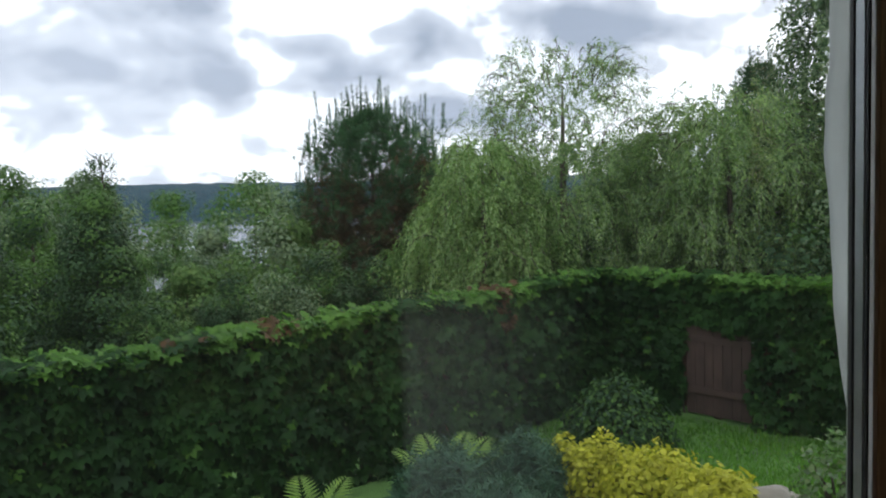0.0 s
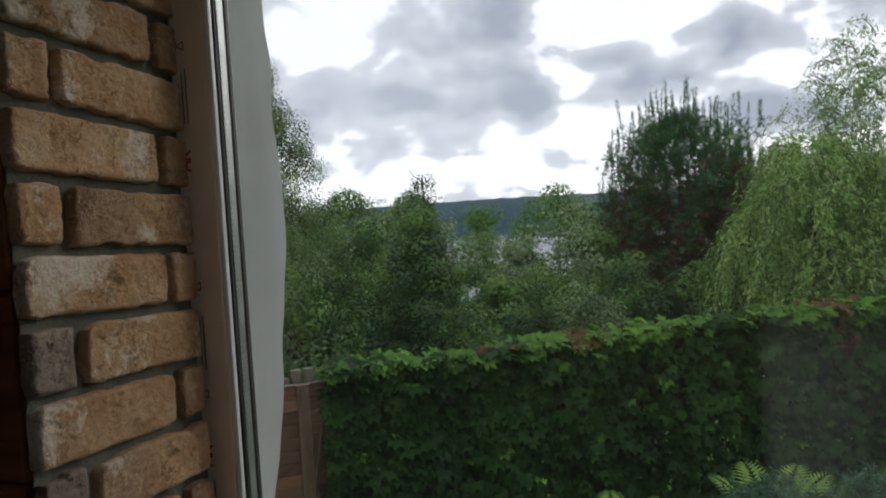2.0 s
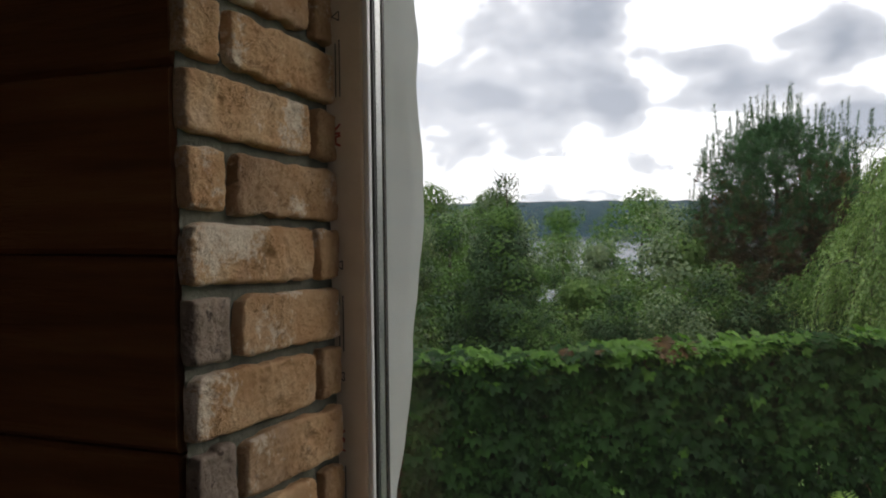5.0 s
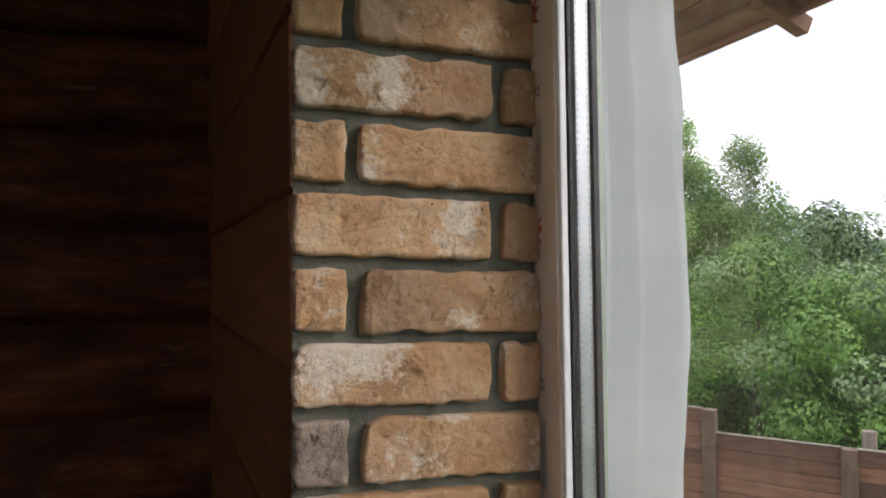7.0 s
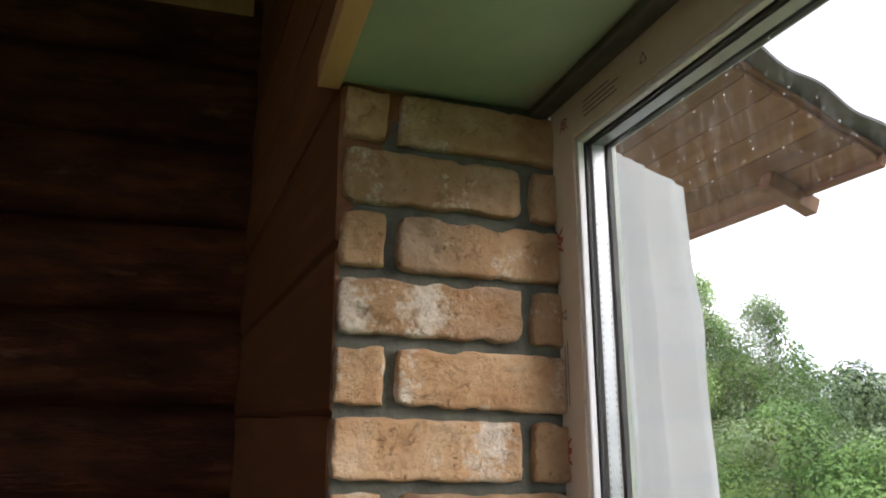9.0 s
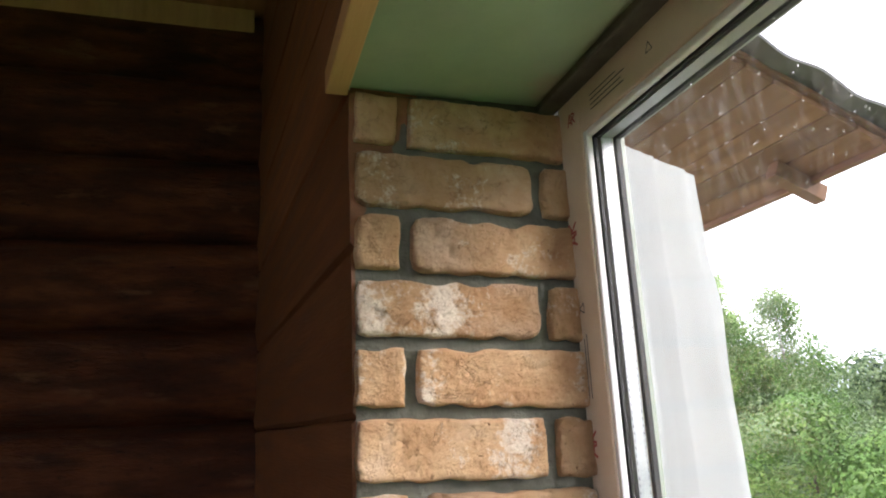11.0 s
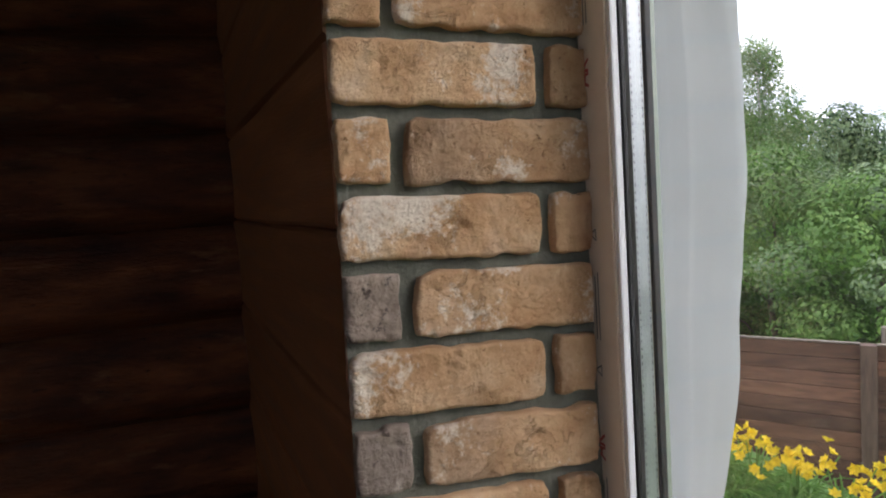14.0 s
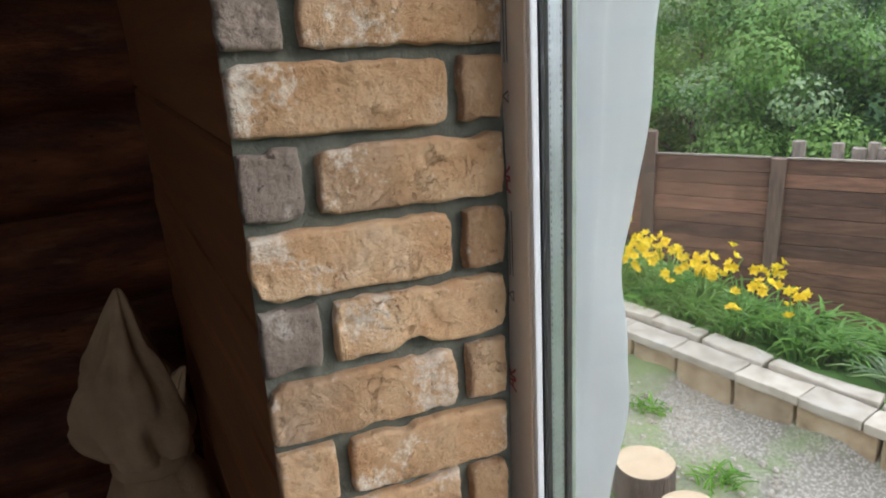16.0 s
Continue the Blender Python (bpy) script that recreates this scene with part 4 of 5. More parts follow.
def sack_mesh(rings, seed, sides=48, fold=0.12):
    verts, faces = [], []
    fine = []
    for (z0, r0, s0, x0), (z1, r1, s1, x1) in zip(rings, rings[1:]):
        for k in range(8):
            w = k / 8
            fine.append((z0 + (z1 - z0) * w, r0 + (r1 - r0) * w, s0 + (s1 - s0) * w, x0 + (x1 - x0) * w))
    fine.append(rings[-1])
    for z, r, s, x in fine:
        for k in range(sides):
            a = 2 * math.pi * k / sides
            f = 1 + fold * noise.noise((math.cos(a) * 2.2, math.sin(a) * 2.2 + seed, z * 6)) + 0.5 * fold * noise.noise((math.cos(a) * 5, math.sin(a) * 5, z * 14 + seed))
            verts.append((x * 0.4 + r * f * math.cos(a), x + r * s * f * math.sin(a), z))
    for i in range(len(fine) - 1):
        for k in range(sides):
            j = (k + 1) % sides
            faces.append((i * sides + k, i * sides + j, (i + 1) * sides + j, (i + 1) * sides + k))
    faces.append(tuple(range(sides))[::-1])
    faces.append(tuple((len(fine) - 1) * sides + k for k in range(sides)))
    return from_arrays("cloth", verts, faces, [], smooth=True)


part("bag", sack_mesh([(0.0, 0.12, 1.0, 0), (0.06, 0.135, 1.0, 0), (0.30, 0.130, 1.0, 0.01), (0.46, 0.112, 1.0, 0.022), (0.54, 0.098, 1.0, 0.022), (0.60, 0.070, 1.0, 0.02)], 1.0), PAPER, sack)
part("tie", sack_mesh([(0.592, 0.070, 1.0, 0.02), (0.602, 0.079, 1.0, 0.02), (0.622, 0.078, 1.0, 0.02), (0.634, 0.069, 1.0, 0.02)], 4.0, fold=0.08), PAPER, sack, "twisted cloth tie")
part("hood", sack_mesh([(0.628, 0.070, 1.0, 0.02), (0.66, 0.082, 1.0, 0.012), (0.71, 0.090, 1.0, 0.004), (0.78, 0.080, 0.95, 0.004), (0.84, 0.064, 0.9, 0.008), (0.90, 0.042, 0.8, 0.014), (0.945, 0.020, 0.8, 0.019), (0.966, 0.005, 1.0, 0.021)], 7.0, fold=0.5), PAPER, sack,
     "gathered pointed top of the sack")
part("flap", sack_mesh([(0.65, 0.030, 0.9, 0.060), (0.70, 0.036, 0.9, 0.068), (0.74, 0.030, 0.8, 0.080), (0.78, 0.018, 0.8, 0.096), (0.80, 0.005, 1.0, 0.108)], 12.0, fold=0.5), PAPER, sack, "folded corner of the cloth")

# ---- roof overhang outside ----
roof = thing("porch_roof", "brown boarded porch roof overhang with dark roofing", "roof", pose(0, 0, 0))
EX, EY, EZ, SL = -1.76, 2.72, 2.60, 0.44     # right end, eave line, eave height, slope
ln = math.hypot(EY - 1.03, (EY - 1.03) * SL)
ang = math.degrees(math.atan(SL))
for k in range(15):
    w = 0.122
    part("soffit_board", box(-4.6, EX, -0.002, 0.020, 0, w - 0.004, 0.002), ROOFWOOD, roof, m=pose(0, EY - k * w * math.cos(radians(ang)), EZ + k * w * math.sin(radians(ang)), 90 - ang + 0, 0, 0))
part("eave_board", box(-4.6, EX + 0.02, -0.03, 0.024, -0.024, -0.002, 0.003), ROOFWOOD, roof, "dark eave board", m=pose(0, EY, EZ, 90 - ang, 0, 0))
rv, rf, rn = [], [], 60
for i in range(rn + 1):
    q = -0.06 + (ln + 0.12) * i / rn
    wave = 0.012 * math.sin(q * 2 * math.pi / 0.30)
    for x, y in ((-4.62, 0.04), (EX + 0.10, 0.04), (EX + 0.10, 0.052), (-4.62, 0.052)):
        rv.append((x, y + wave, q))
for i in range(rn):
    for k in range(4):
        j = (k + 1) % 4
        rf.append((i * 4 + k, i * 4 + j, (i + 1) * 4 + j, (i + 1) * 4 + k))
rf += [(0, 1, 2, 3), (rn * 4 + 3, rn * 4 + 2, rn * 4 + 1, rn * 4)]
part("roofing", from_arrays("roofing", rv, rf, [SHINGLE]), None, roof, "grey corrugated roofing sheet", m=pose(0, EY, EZ, 90 - ang, 0, 0))
part("rake_batten", box(EX - 0.03, EX + 0.01, 0.0205, 0.036, 0.0, ln, 0.003), ROOFWOOD, roof, m=pose(0.013, EY, EZ, 90 - ang, 0, 0))
part("rafter_tail", box(EX - 0.40, EX - 0.34, -0.075, -0.004, -0.09, 0.16, 0.004), ROOFWOOD, roof, m=pose(0, EY, EZ, 90 - ang, 0, 0))

offcut = tagged(part("board_offcut", box(-0.012, 0.012, -0.022, 0.022, 0, 0.52, 0.002), HEWN, m=pose(-1.50, 0.275, 0.0, 3, 0, 12)), "narrow dull board offcut standing by the log wall", "board")

# ---- garden: fence, creeper, beds ----
FD = Vector((0.8, 0.6, 0))                  # run of the long fence
FC = Vector((3.9, 10.99, 0))                # its far corner
FD2 = Vector((0.6, -0.8, 0))                # run of the fence with the door
FTOP = 0.20


def board_mesh(length, h, seed):
    verts, faces, n = [], [], 6
    for i in range(n + 1):
        x = length * i / n
        for y, z in ((-0.014, 0.004), (-0.014, h - 0.004), (-0.010, h), (0.012, h), (0.012, 0), (-0.010, 0)):
            verts.append((x, y + 0.003 * noise.noise((x * 2, seed, z * 9)), z + 0.004 * noise.noise((x * 1.5, seed * 3, 0))))
    for i in range(n):
        for k in range(6):
            j = (k + 1) % 6
            faces.append((i * 6 + k, i * 6 + j, (i + 1) * 6 + j, (i + 1) * 6 + k))
    faces += [tuple(range(6)), tuple(n * 6 + k for k in range(6))[::-1]]
    return from_arrays("board", verts, faces, [])


BOARDS = [board_mesh(0.90, 0.110, s * 1.7) for s in range(9)]


def fence(name, label, origin, run, first, count, top, raised=-99):
    """Posts a metre apart with close horizontal boards and a thin weathered cap; bays before `raised` stand higher."""
    f = thing(name, label, "fence")
    yaw = math.degrees(math.atan2(run.y, run.x))
    for k in range(first, first + count + 1):
        p = origin + run * 1.0 * k
        lift = 0.19 if k <= raised else 0.0
        part("post", box(-0.055, 0.055, -0.05, 0.05, ground_z(p.x, p.y) - 0.3, top + lift + 0.004, 0.006), FENCE_POST, f, "greyer square post", m=pose(p.x, p.y, 0, 0, 0, yaw))
        if k < first + count:
            lift = 0.19 if k < raised else 0.0
            p += run * 0.05
            for r in range(16 if k < 3 else 9):
                part("board", BOARDS[(k * 5 + r * 4) % 9], FENCE, f, m=pose(p.x, p.y, top + lift - 0.114 * (r + 1), 0, 0.3 * noise.noise((k, r, 0)), yaw))
            part("cap_strip", box(0.004, 0.896, -0.022, 0.018, 0.0, 0.012, 0.003), GREYWOOD, f, "thin grey weathered cap strip", m=pose(p.x, p.y, top + lift + 0.002, 0, 0, yaw))
    return f


post0 = Vector((-3.99, 5.07, 0))
fence("fence", "brown weathered horizontal board fence", post0, FD, -6, 16, FTOP, -1)
fence("fence", "brown board fence with a low door, mostly under creeper", FC, FD2, 0, 10, FTOP)

# uneven stakes behind the brown boards
for s in (0.12, 0.42, 0.52, 0.62, 0.70, 0.79, 0.88, 1.0, 1.12, 1.9, 2.03):
    p = post0 + FD * (s + rng.uniform(-0.02, 0.02)) + Vector((-0.6, 0.8, 0)) * 0.22
    h = FTOP + rng.uniform(0.03, 0.11)
    v, f = tube([(0, 0, -1.9), (rng.uniform(-.02, .02), rng.uniform(-.02, .02), -0.6), (rng.uniform(-.03, .03), 0, h)], [0.05, 0.048, 0.042 + rng.uniform(0, .012)], 9)
    tagged(part("stake", from_arrays("stake", v, f, [GREYWOOD]), None, m=pose(p.x, p.y, 0)), "grey weathered wooden stake behind the fence", "stake", group="stakes behind the fence")


def creeper(name, label, origin, run, length, top, n, gap=None):
    """Five-fingered creeper leaves hanging over a fence, thicker in lumps, with bright shoots and painted light on top.
    """
    out = Vector((run.y, -run.x, 0))
    s = rng.uniform(0, length, n)
    z0 = np.array([ground_z(*(origin + run * a).to_2d()) for a in np.linspace(0, length, 60)])
    base = np.interp(s, np.linspace(0, length, 60), z0) - 0.05
    crest = np.array([top + 0.07 * noise.noise((a * 1.1, 3, length)) + 0.05 * noise.noise((a * 3.7, 1, 0)) for a in s])
    h = base + (crest - base) * rng.uniform(0, 1, n) ** 0.85
    thick = np.array([0.20 + 0.16 * noise.noise((a * 1.4, z * 1.6, 2)) + 0.10 * noise.noise((a * 3.5, z * 4, 8)) for a, z in zip(s, h)])
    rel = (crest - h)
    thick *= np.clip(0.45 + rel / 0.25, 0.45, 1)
    on_top = rng.uniform(0, 1, n) < 0.17
    depth = thick * rng.uniform(0.25, 1.0, n)
    depth[on_top] = rng.uniform(-0.25, 0.25, on_top.sum())
    h[on_top] = crest[on_top] + rng.uniform(-0.05, 0.05, on_top.sum()) + 0.06 * (rng.uniform(0, 1, on_top.sum()) > 0.9)
    keep = np.ones(n, bool)
    if gap:
        a, b, zt = gap
        keep = ~((s > a + 0.05 * np.sin(h * 9)) & (s < b + 0.04 * np.sin(h * 7)) & (h < zt + 0.06 * np.sin(s * 8)))
    s, h, depth, on_top, rel = s[keep], h[keep], depth[keep], on_top[keep], rel[keep]
    o, r, w = np.array(origin), np.array(run), np.array(out)
    c = o + s[:, None] * r + depth[:, None] * w
    c[:, 2] = h
    n = len(s)
    nor = w * 0.9 + unit(n) * 0.75 + np.array([0, 0, 0.55])
    nor[on_top] = np.array([0, 0, 1.0]) + unit(on_top.sum()) * 0.6 + w * 0.3
    ups = np.array([0, 0, -1.0]) + unit(n) * 0.5
    ups[on_top] = w * 0.8 + unit(on_top.sum())
    dry = np.array([noise.noise((a * 0.9, z * 1.3, 11)) for a, z in zip(s, h)])
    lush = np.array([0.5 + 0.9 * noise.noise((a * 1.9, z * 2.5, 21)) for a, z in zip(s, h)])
    # more pale leaves towards the crest: top light put into the leaf colour
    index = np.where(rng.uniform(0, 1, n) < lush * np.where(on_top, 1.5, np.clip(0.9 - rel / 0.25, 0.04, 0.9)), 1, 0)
    index[(dry > 0.58) & (rng.uniform(0, 1, n) < 0.5) & (gap is None)] = 2
    me = leaves(c, nor, ups, rng.uniform(0.075, 0.15, n), PALMATE, [LEAF_CREEPER, LEAF_CREEPER_LIT_TIP, LEAF_RED], index, name)
    v, f = [], []
    for k in range(int(length * 5)):
        a = k / 5 + rng.uniform(-.05, .05)
        p = origin + run * a + out * 0.05
        zb = ground_z(p.x, p.y)
        if gap and gap[0] - .05 < a < gap[1] + .05:
            continue
        pts = [p + run * rng.uniform(-.15, .15) + Vector((0, 0, zb + (top - zb) * q)) for q in (0, .35, .7, .97)]
        tube(pts, [0.018, 0.014, 0.010, 0.005], 5, v, f)
    ob = thing(name, label, "creeper")
    tagged(part("foliage", me, None, ob), kind="stuff")
    tagged(part("stems", from_arrays("stems", v, f, [BARK]), None, ob), kind="stuff")
    return ob


HSTART = Vector((-3.05, 5.78, 0))
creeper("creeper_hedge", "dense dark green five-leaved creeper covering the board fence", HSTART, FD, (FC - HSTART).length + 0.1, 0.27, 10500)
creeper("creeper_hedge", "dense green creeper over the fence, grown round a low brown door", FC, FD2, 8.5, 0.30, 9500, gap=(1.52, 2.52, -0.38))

# the small door left open in the creeper
door = thing("garden_door", "low dark brown plank door in the creeper-covered fence", "door", pose(*(FC + FD2 * 1.55 - Vector((0.8, 0.6, 0)) * 0.06).to_2d(), -1.72, 0, 0, math.degrees(math.atan2(FD2.y, FD2.x))))
for k in range(7):
    part("plank", box(0.005 + k * 0.135, 0.135 + k * 0.135, -0.02, 0.01, 0.04, 1.45, 0.003), DOORWOOD, door)
for z in (0.35, 1.1):
    part("crossbar", box(0.0, 0.95, -0.045, -0.022, z, z + 0.09, 0.003), DOORWOOD, door)


# ---- trees and shrubs ----
def trunk(name, h, r, parent, mat, lean=0.0, limbs=7, spread=1.0, low=0.25):
    pts = [(lean * q * q + 0.08 * noise.noise((q * 3, h, 0)), 0.08 * noise.noise((q * 3, h, 5)), h * q) for q in np.linspace(0, 1, 9)]
    v, f = tube(pts, [r * (1 - 0.88 * q) for q in np.linspace(0, 1, 9)], 9)
    for k in range(limbs):
        q = low + (0.92 - low) * k / max(1, limbs - 1)
        i = min(7, int(q * 8))
        p = Vector(pts[i])
        a = k * 2.4 + h
        d = Vector((math.cos(a), math.sin(a), 0)) * spread * (1.1 - q) * 0.75
        tube([p, p + d * 0.5 + Vector((0, 0, 0.16 * h * (1 - q) + 0.1)), p + d + Vector((0, 0, 0.22 * h * (1 - q) + 0.15))], [r * 0.42 * (1.1 - q), r * 0.25 * (1.1 - q), 0.008], 6, v, f)
    return part(name, from_arrays(name, v, f, [mat], smooth=True), None, parent)


def crown_round(h, r, base, clumps, per, size, mats, shape=POINTED, profile=None, clump_r=0.25, droop=0.3, seed=0, loose=1.0):
    prof = profile or (lambda q: math.sin(math.pi * min(1, (q * 0.9 + 0.12))) ** 0.6)
    cs, clumps = [], int(clumps * (0.72 if loose > 1 else 0.46))
    while len(cs) < clumps:
        q = 1 - rng.uniform(0, 1) ** (0.6 if loose > 1 else 1.0)
        a, rad = rng.uniform(0, 2 * math.pi), rng.uniform(0, 1) ** 0.36
        big = 1 + 0.45 * noise.noise((math.cos(a) * 1.5 + seed, math.sin(a) * 1.5, q * 3))
        rr = r * prof(q) * rad * big
        cs.append((rr * math.cos(a), rr * math.sin(a), base + (h - base) * q))
    cs, per, size = np.array(cs), int(per * (5.5 if loose > 1 else 4.2)), size * (0.62 if loose > 1 else 0.86)
    puff = unit(clumps * per) * rng.uniform(0.2, 1.0, (clumps * per, 1)) ** 0.3 * (1.5 if loose > 1 else 1.75)    # leafy lobes, denser at their skin
    c = np.repeat(cs, per, 0) + puff * clump_r * np.array([1, 1, 0.75])
    if loose > 1:                            # feathery hanging twigs instead of tight lobes
        c += rng.normal(size=(len(c), 3)) * np.array([0.10, 0.10, 0.24]) * (loose - 1)
    n = len(c)
    outward = c - np.array([0, 0, (h + base) / 2])
    outward /= np.linalg.norm(outward, axis=1)[:, None]
    nor = outward * 0.25 + puff * 0.85 + unit(n) * 0.32 + np.array([0, 0, 0.35])
    ups = unit(n) + np.array([0, 0, -droop])
    index = rng.integers(0, len(mats), clumps).repeat(per)
    return leaves(c, nor, ups, size * rng.uniform(0.6, 1.25, n), shape, mats, index, "crown")


def broadleaf(label, m, h, r, mats, clumps=130, per=48, size=0.16, base=0.15, group="", bark=BARK, **kw):
    ob = thing("tree", label, "tree", m, group)
    trunk("trunk", h * 0.9, 0.012 * h + 0.03, ob, bark, limbs=8, spread=r)
    part("crown", crown_round(h, r, h * base, clumps, per, size, mats, **kw), None, ob)
    return ob


def weeping(label, m, h, r, strands, mats, bark, leafsize=0.13, length=(0.8, 2.2), profile=None, category="tree", base=0.25, name="tree", bare=0.12):
    """Arching limbs with hanging leafy strands; a few bare twig tips stand out at the top."""
    ob = thing(name, label, category, m)
    trunk("trunk", h * 0.93, 0.02 * h + 0.03, ob, bark, limbs=10, spread=r)
    prof = profile or (lambda q: math.sin(math.pi * (0.15 + 0.8 * q)) ** 0.8)
    cs, ns, us, ss, tv, tf = [], [], [], [], [], []
    for k in range(strands):
        q = rng.uniform(0, 1) ** 0.8
        a = rng.uniform(0, 2 * math.pi)
        rad = rng.uniform(0.1, 1) ** 0.5 * prof(q) * r * (1 + 0.5 * noise.noise((math.cos(a) * 2, math.sin(a) * 2, q * 5 + h)))
        p = np.array([rad * math.cos(a), rad * math.sin(a), h * (base + (1 - base) * q)])
        ln = rng.uniform(*length) * (0.45 + 0.7 * (1 - q))
        steps = int(ln / (leafsize * 0.33)) + 2
        rise = 1.0 if bare > 0.6 and q > 0.5 else 0.25
        d = np.array([math.cos(a) * 0.35, math.sin(a) * 0.35, rise]) + rng.normal(size=3) * 0.15
        pts = []
        leafy = rng.uniform() > bare or q < (0.62 if bare > 0.6 else 0.75)
        for i in range(steps):
            d = d + np.array([0, 0, -0.14]) + rng.normal(size=3) * 0.05
            d /= np.linalg.norm(d)
            p = p + d * leafsize * 0.36
            pts.append(p.copy())
            if leafy or rng.uniform() < 0.14:
                for _ in range(2 if leafsize > 0.1 else 3):
                    cs.append(p + rng.normal(size=3) * 0.035)
                    ns.append(rng.normal(size=3) * 0.6 + np.array([math.cos(a), math.sin(a), 0.5]))
                    us.append(d + rng.normal(size=3) * 0.5)
                    ss.append(leafsize * rng.uniform(0.6, 1.2))
        if k % 4 == 0 and len(pts) > 3:
            ids = np.linspace(0, len(pts) - 1, 4).astype(int)
            tube([pts[i] for i in ids], [0.011, 0.009, 0.007, 0.004], 4, tv, tf)
    part("crown", leaves(cs, ns, us, ss, NARROW if LEAF_WILLOW in mats else POINTED, mats, rng.integers(0, len(mats), len(cs)), "crown"), None, ob)
    part("twigs", from_arrays("twigs", tv, tf, [bark]), None, ob)
    return ob


def pine(label, m, h, r, brown=0.45, tufts=1.0, shoulder=0.30):
    """Whorled limbs that turn up at their ends into bristly upright shoots; brown inside and below."""
    ob = thing("pine_tree", label, "tree", m)
    v, f = tube([(0, 0, 0), (0.03, 0, h * 0.5), (0, 0.02, h * 0.97)], [0.11, 0.07, 0.012], 9)
    cs, ns, us, ss, idx = [], [], [], [], []

    def bristle(p, d, size, kind):
        cs.append(p)
        ns.append(rng.normal(size=3))
        us.append(d)
        ss.append(size)
        idx.append(kind)

    def shoot(foot, ln, lean=0.08):
        d = np.array([rng.normal() * lean, rng.normal() * lean, 1.0])
        steps = int(ln / 0.032)
        for j in range(steps):
            w = 1 - 0.65 * j / steps
            bristle(foot + d * 0.032 * j, d + rng.normal(size=3) * 0.22, 0.075 + 0.04 * w, 0)
            bristle(foot + d * 0.032 * j, d + rng.normal(size=3) * 0.45 * w, 0.05 + 0.05 * w, 0)

    z = h * 0.07
    while z < h * 0.93:
        q = z / h
        reach = r * min(1.0, (1 - q) / shoulder) ** 1.5 * (0.75 + 0.25 * min(1, q / 0.4))
        for k in range(8):
            a = k * 0.785 + z * 5 + rng.uniform(-.3, .3)
            ln = reach * rng.uniform(0.70, 1.05) + 0.1
            p, d = np.array([0, 0, z]), np.array([math.cos(a), math.sin(a), 0.05 + 0.35 * q])
            pts, n = [p], max(4, int(ln / 0.15))
            for i in range(n):
                d = d + np.array([0, 0, (0.02 + 0.16 * q) * i / n])
                d /= np.linalg.norm(d)
                p = p + d * ln / n
                pts.append(p)
                if i >= n * 0.25:
                    dead = q < brown + rng.uniform(-.1, .08) and i < n * 0.85
                    for _ in range(int((16 if dead else 12) * tufts * (0.45 if i > n * 0.75 and q > 0.55 else 1.0))):
                        side = rng.normal(size=3) * 0.7 + d * 0.7 + np.array([0, 0, 0.35])
                        bristle(p + rng.normal(size=3) * np.array([0.15, 0.15, 0.08]), side, rng.uniform(0.14, 0.27), 1 if dead and rng.uniform() < 0.75 else 0)
                    if q > 0.45 and i > n * 0.5 and rng.uniform() < 0.3:
                        shoot(p + rng.normal(size=3) * np.array([0.12, 0.12, 0.02]), rng.uniform(0.35, 0.7) * tufts)
            if q > 0.35:
                shoot(p, rng.uniform(0.55, 1.05) * tufts)
            tube([pts[0], pts[len(pts) // 2], pts[-1]], [0.03 * (1.1 - q), 0.02 * (1.1 - q), 0.007], 5, v, f)
        z += 0.26 + 0.14 * (1 - q)
    shoot(np.array([0, 0.02, h * 0.90]), h * 0.10, 0.02)
    part("trunk", from_arrays("trunk", v, f, [BARK]), None, ob)
    part("needles", leaves(cs, ns, us, ss, TUFT, [NEEDLE, NEEDLE_BROWN], idx, "needles"), None, ob)
    return ob


def spot(az, d, sink=0.0):
    """A place on the ground, az degrees left of straight out, d metres off."""
    x, y = -d * math.sin(radians(az)), d * math.cos(radians(az))
    return x, y, ground_z(x, y) - sink


def at(az, d, turn=0.0, scale=1.0):
    return pose(*spot(az, d, 0.05), 0, 0, turn) @ Matrix.Diagonal((scale, scale, scale, 1))


def height(az, d, el):
    """How tall a thing there must be for its top to stand el degrees over the eye."""
    return 1.53 + d * math.tan(radians(el)) - spot(az, d)[2]


CONE = lambda q: (1 - q) ** 0.9 * (0.45 + 0.55 * min(1, q / 0.3))
pine("bushy dark green pine with brown dead lower needles", at(-1.7, 19), height(-1.7, 19, 8.5), 2.2, 0.62)
pine("slender dark pine among the trees", at(-6.3, 22), height(-6.3, 22, 3.8), 0.9, 0.2)
pine("tall dark pine behind the willows", at(-31.5, 21), height(-31.5, 21, 10.2), 1.3, 0.2, 0.7)

weeping("pale green weeping willow with bare arching tips", at(-17.0, 14.6), height(-17.0, 14.6, 10.6), 2.3, 1900, [LEAF_WILLOW, LEAF_BRIGHT, LEAF_GREY], BARK, 0.082, (0.45, 1.35), profile=lambda q: 1.0 - 0.45 * q ** 3, bare=0.8, base=0.22)
weeping("drooping bright green willow over the hedge", at(-10.5, 12.5), height(-10.5, 12.5, 5.0), 1.15, 620, [LEAF_WILLOW, LEAF_BRIGHT], BARK, 0.1, (0.6, 1.6), bare=0.3)
weeping("pale green willow with rounded hanging crown", at(-29.5, 14), height(-29.5, 14, 6.8), 1.7, 1100, [LEAF_WILLOW, LEAF_BRIGHT, LEAF_GREY], BARK, 0.1, (0.5, 1.3), profile=lambda q: 0.75 + 0.3 * math.sin(math.pi * q), bare=0.0)
weeping("thin grey-green willow between two others", at(-23.5, 16), height(-23.5, 16, 4.6), 1.6, 700, [LEAF_WILLOW, LEAF_GREY], BARK, 0.1, (0.6, 1.7), bare=0.5)
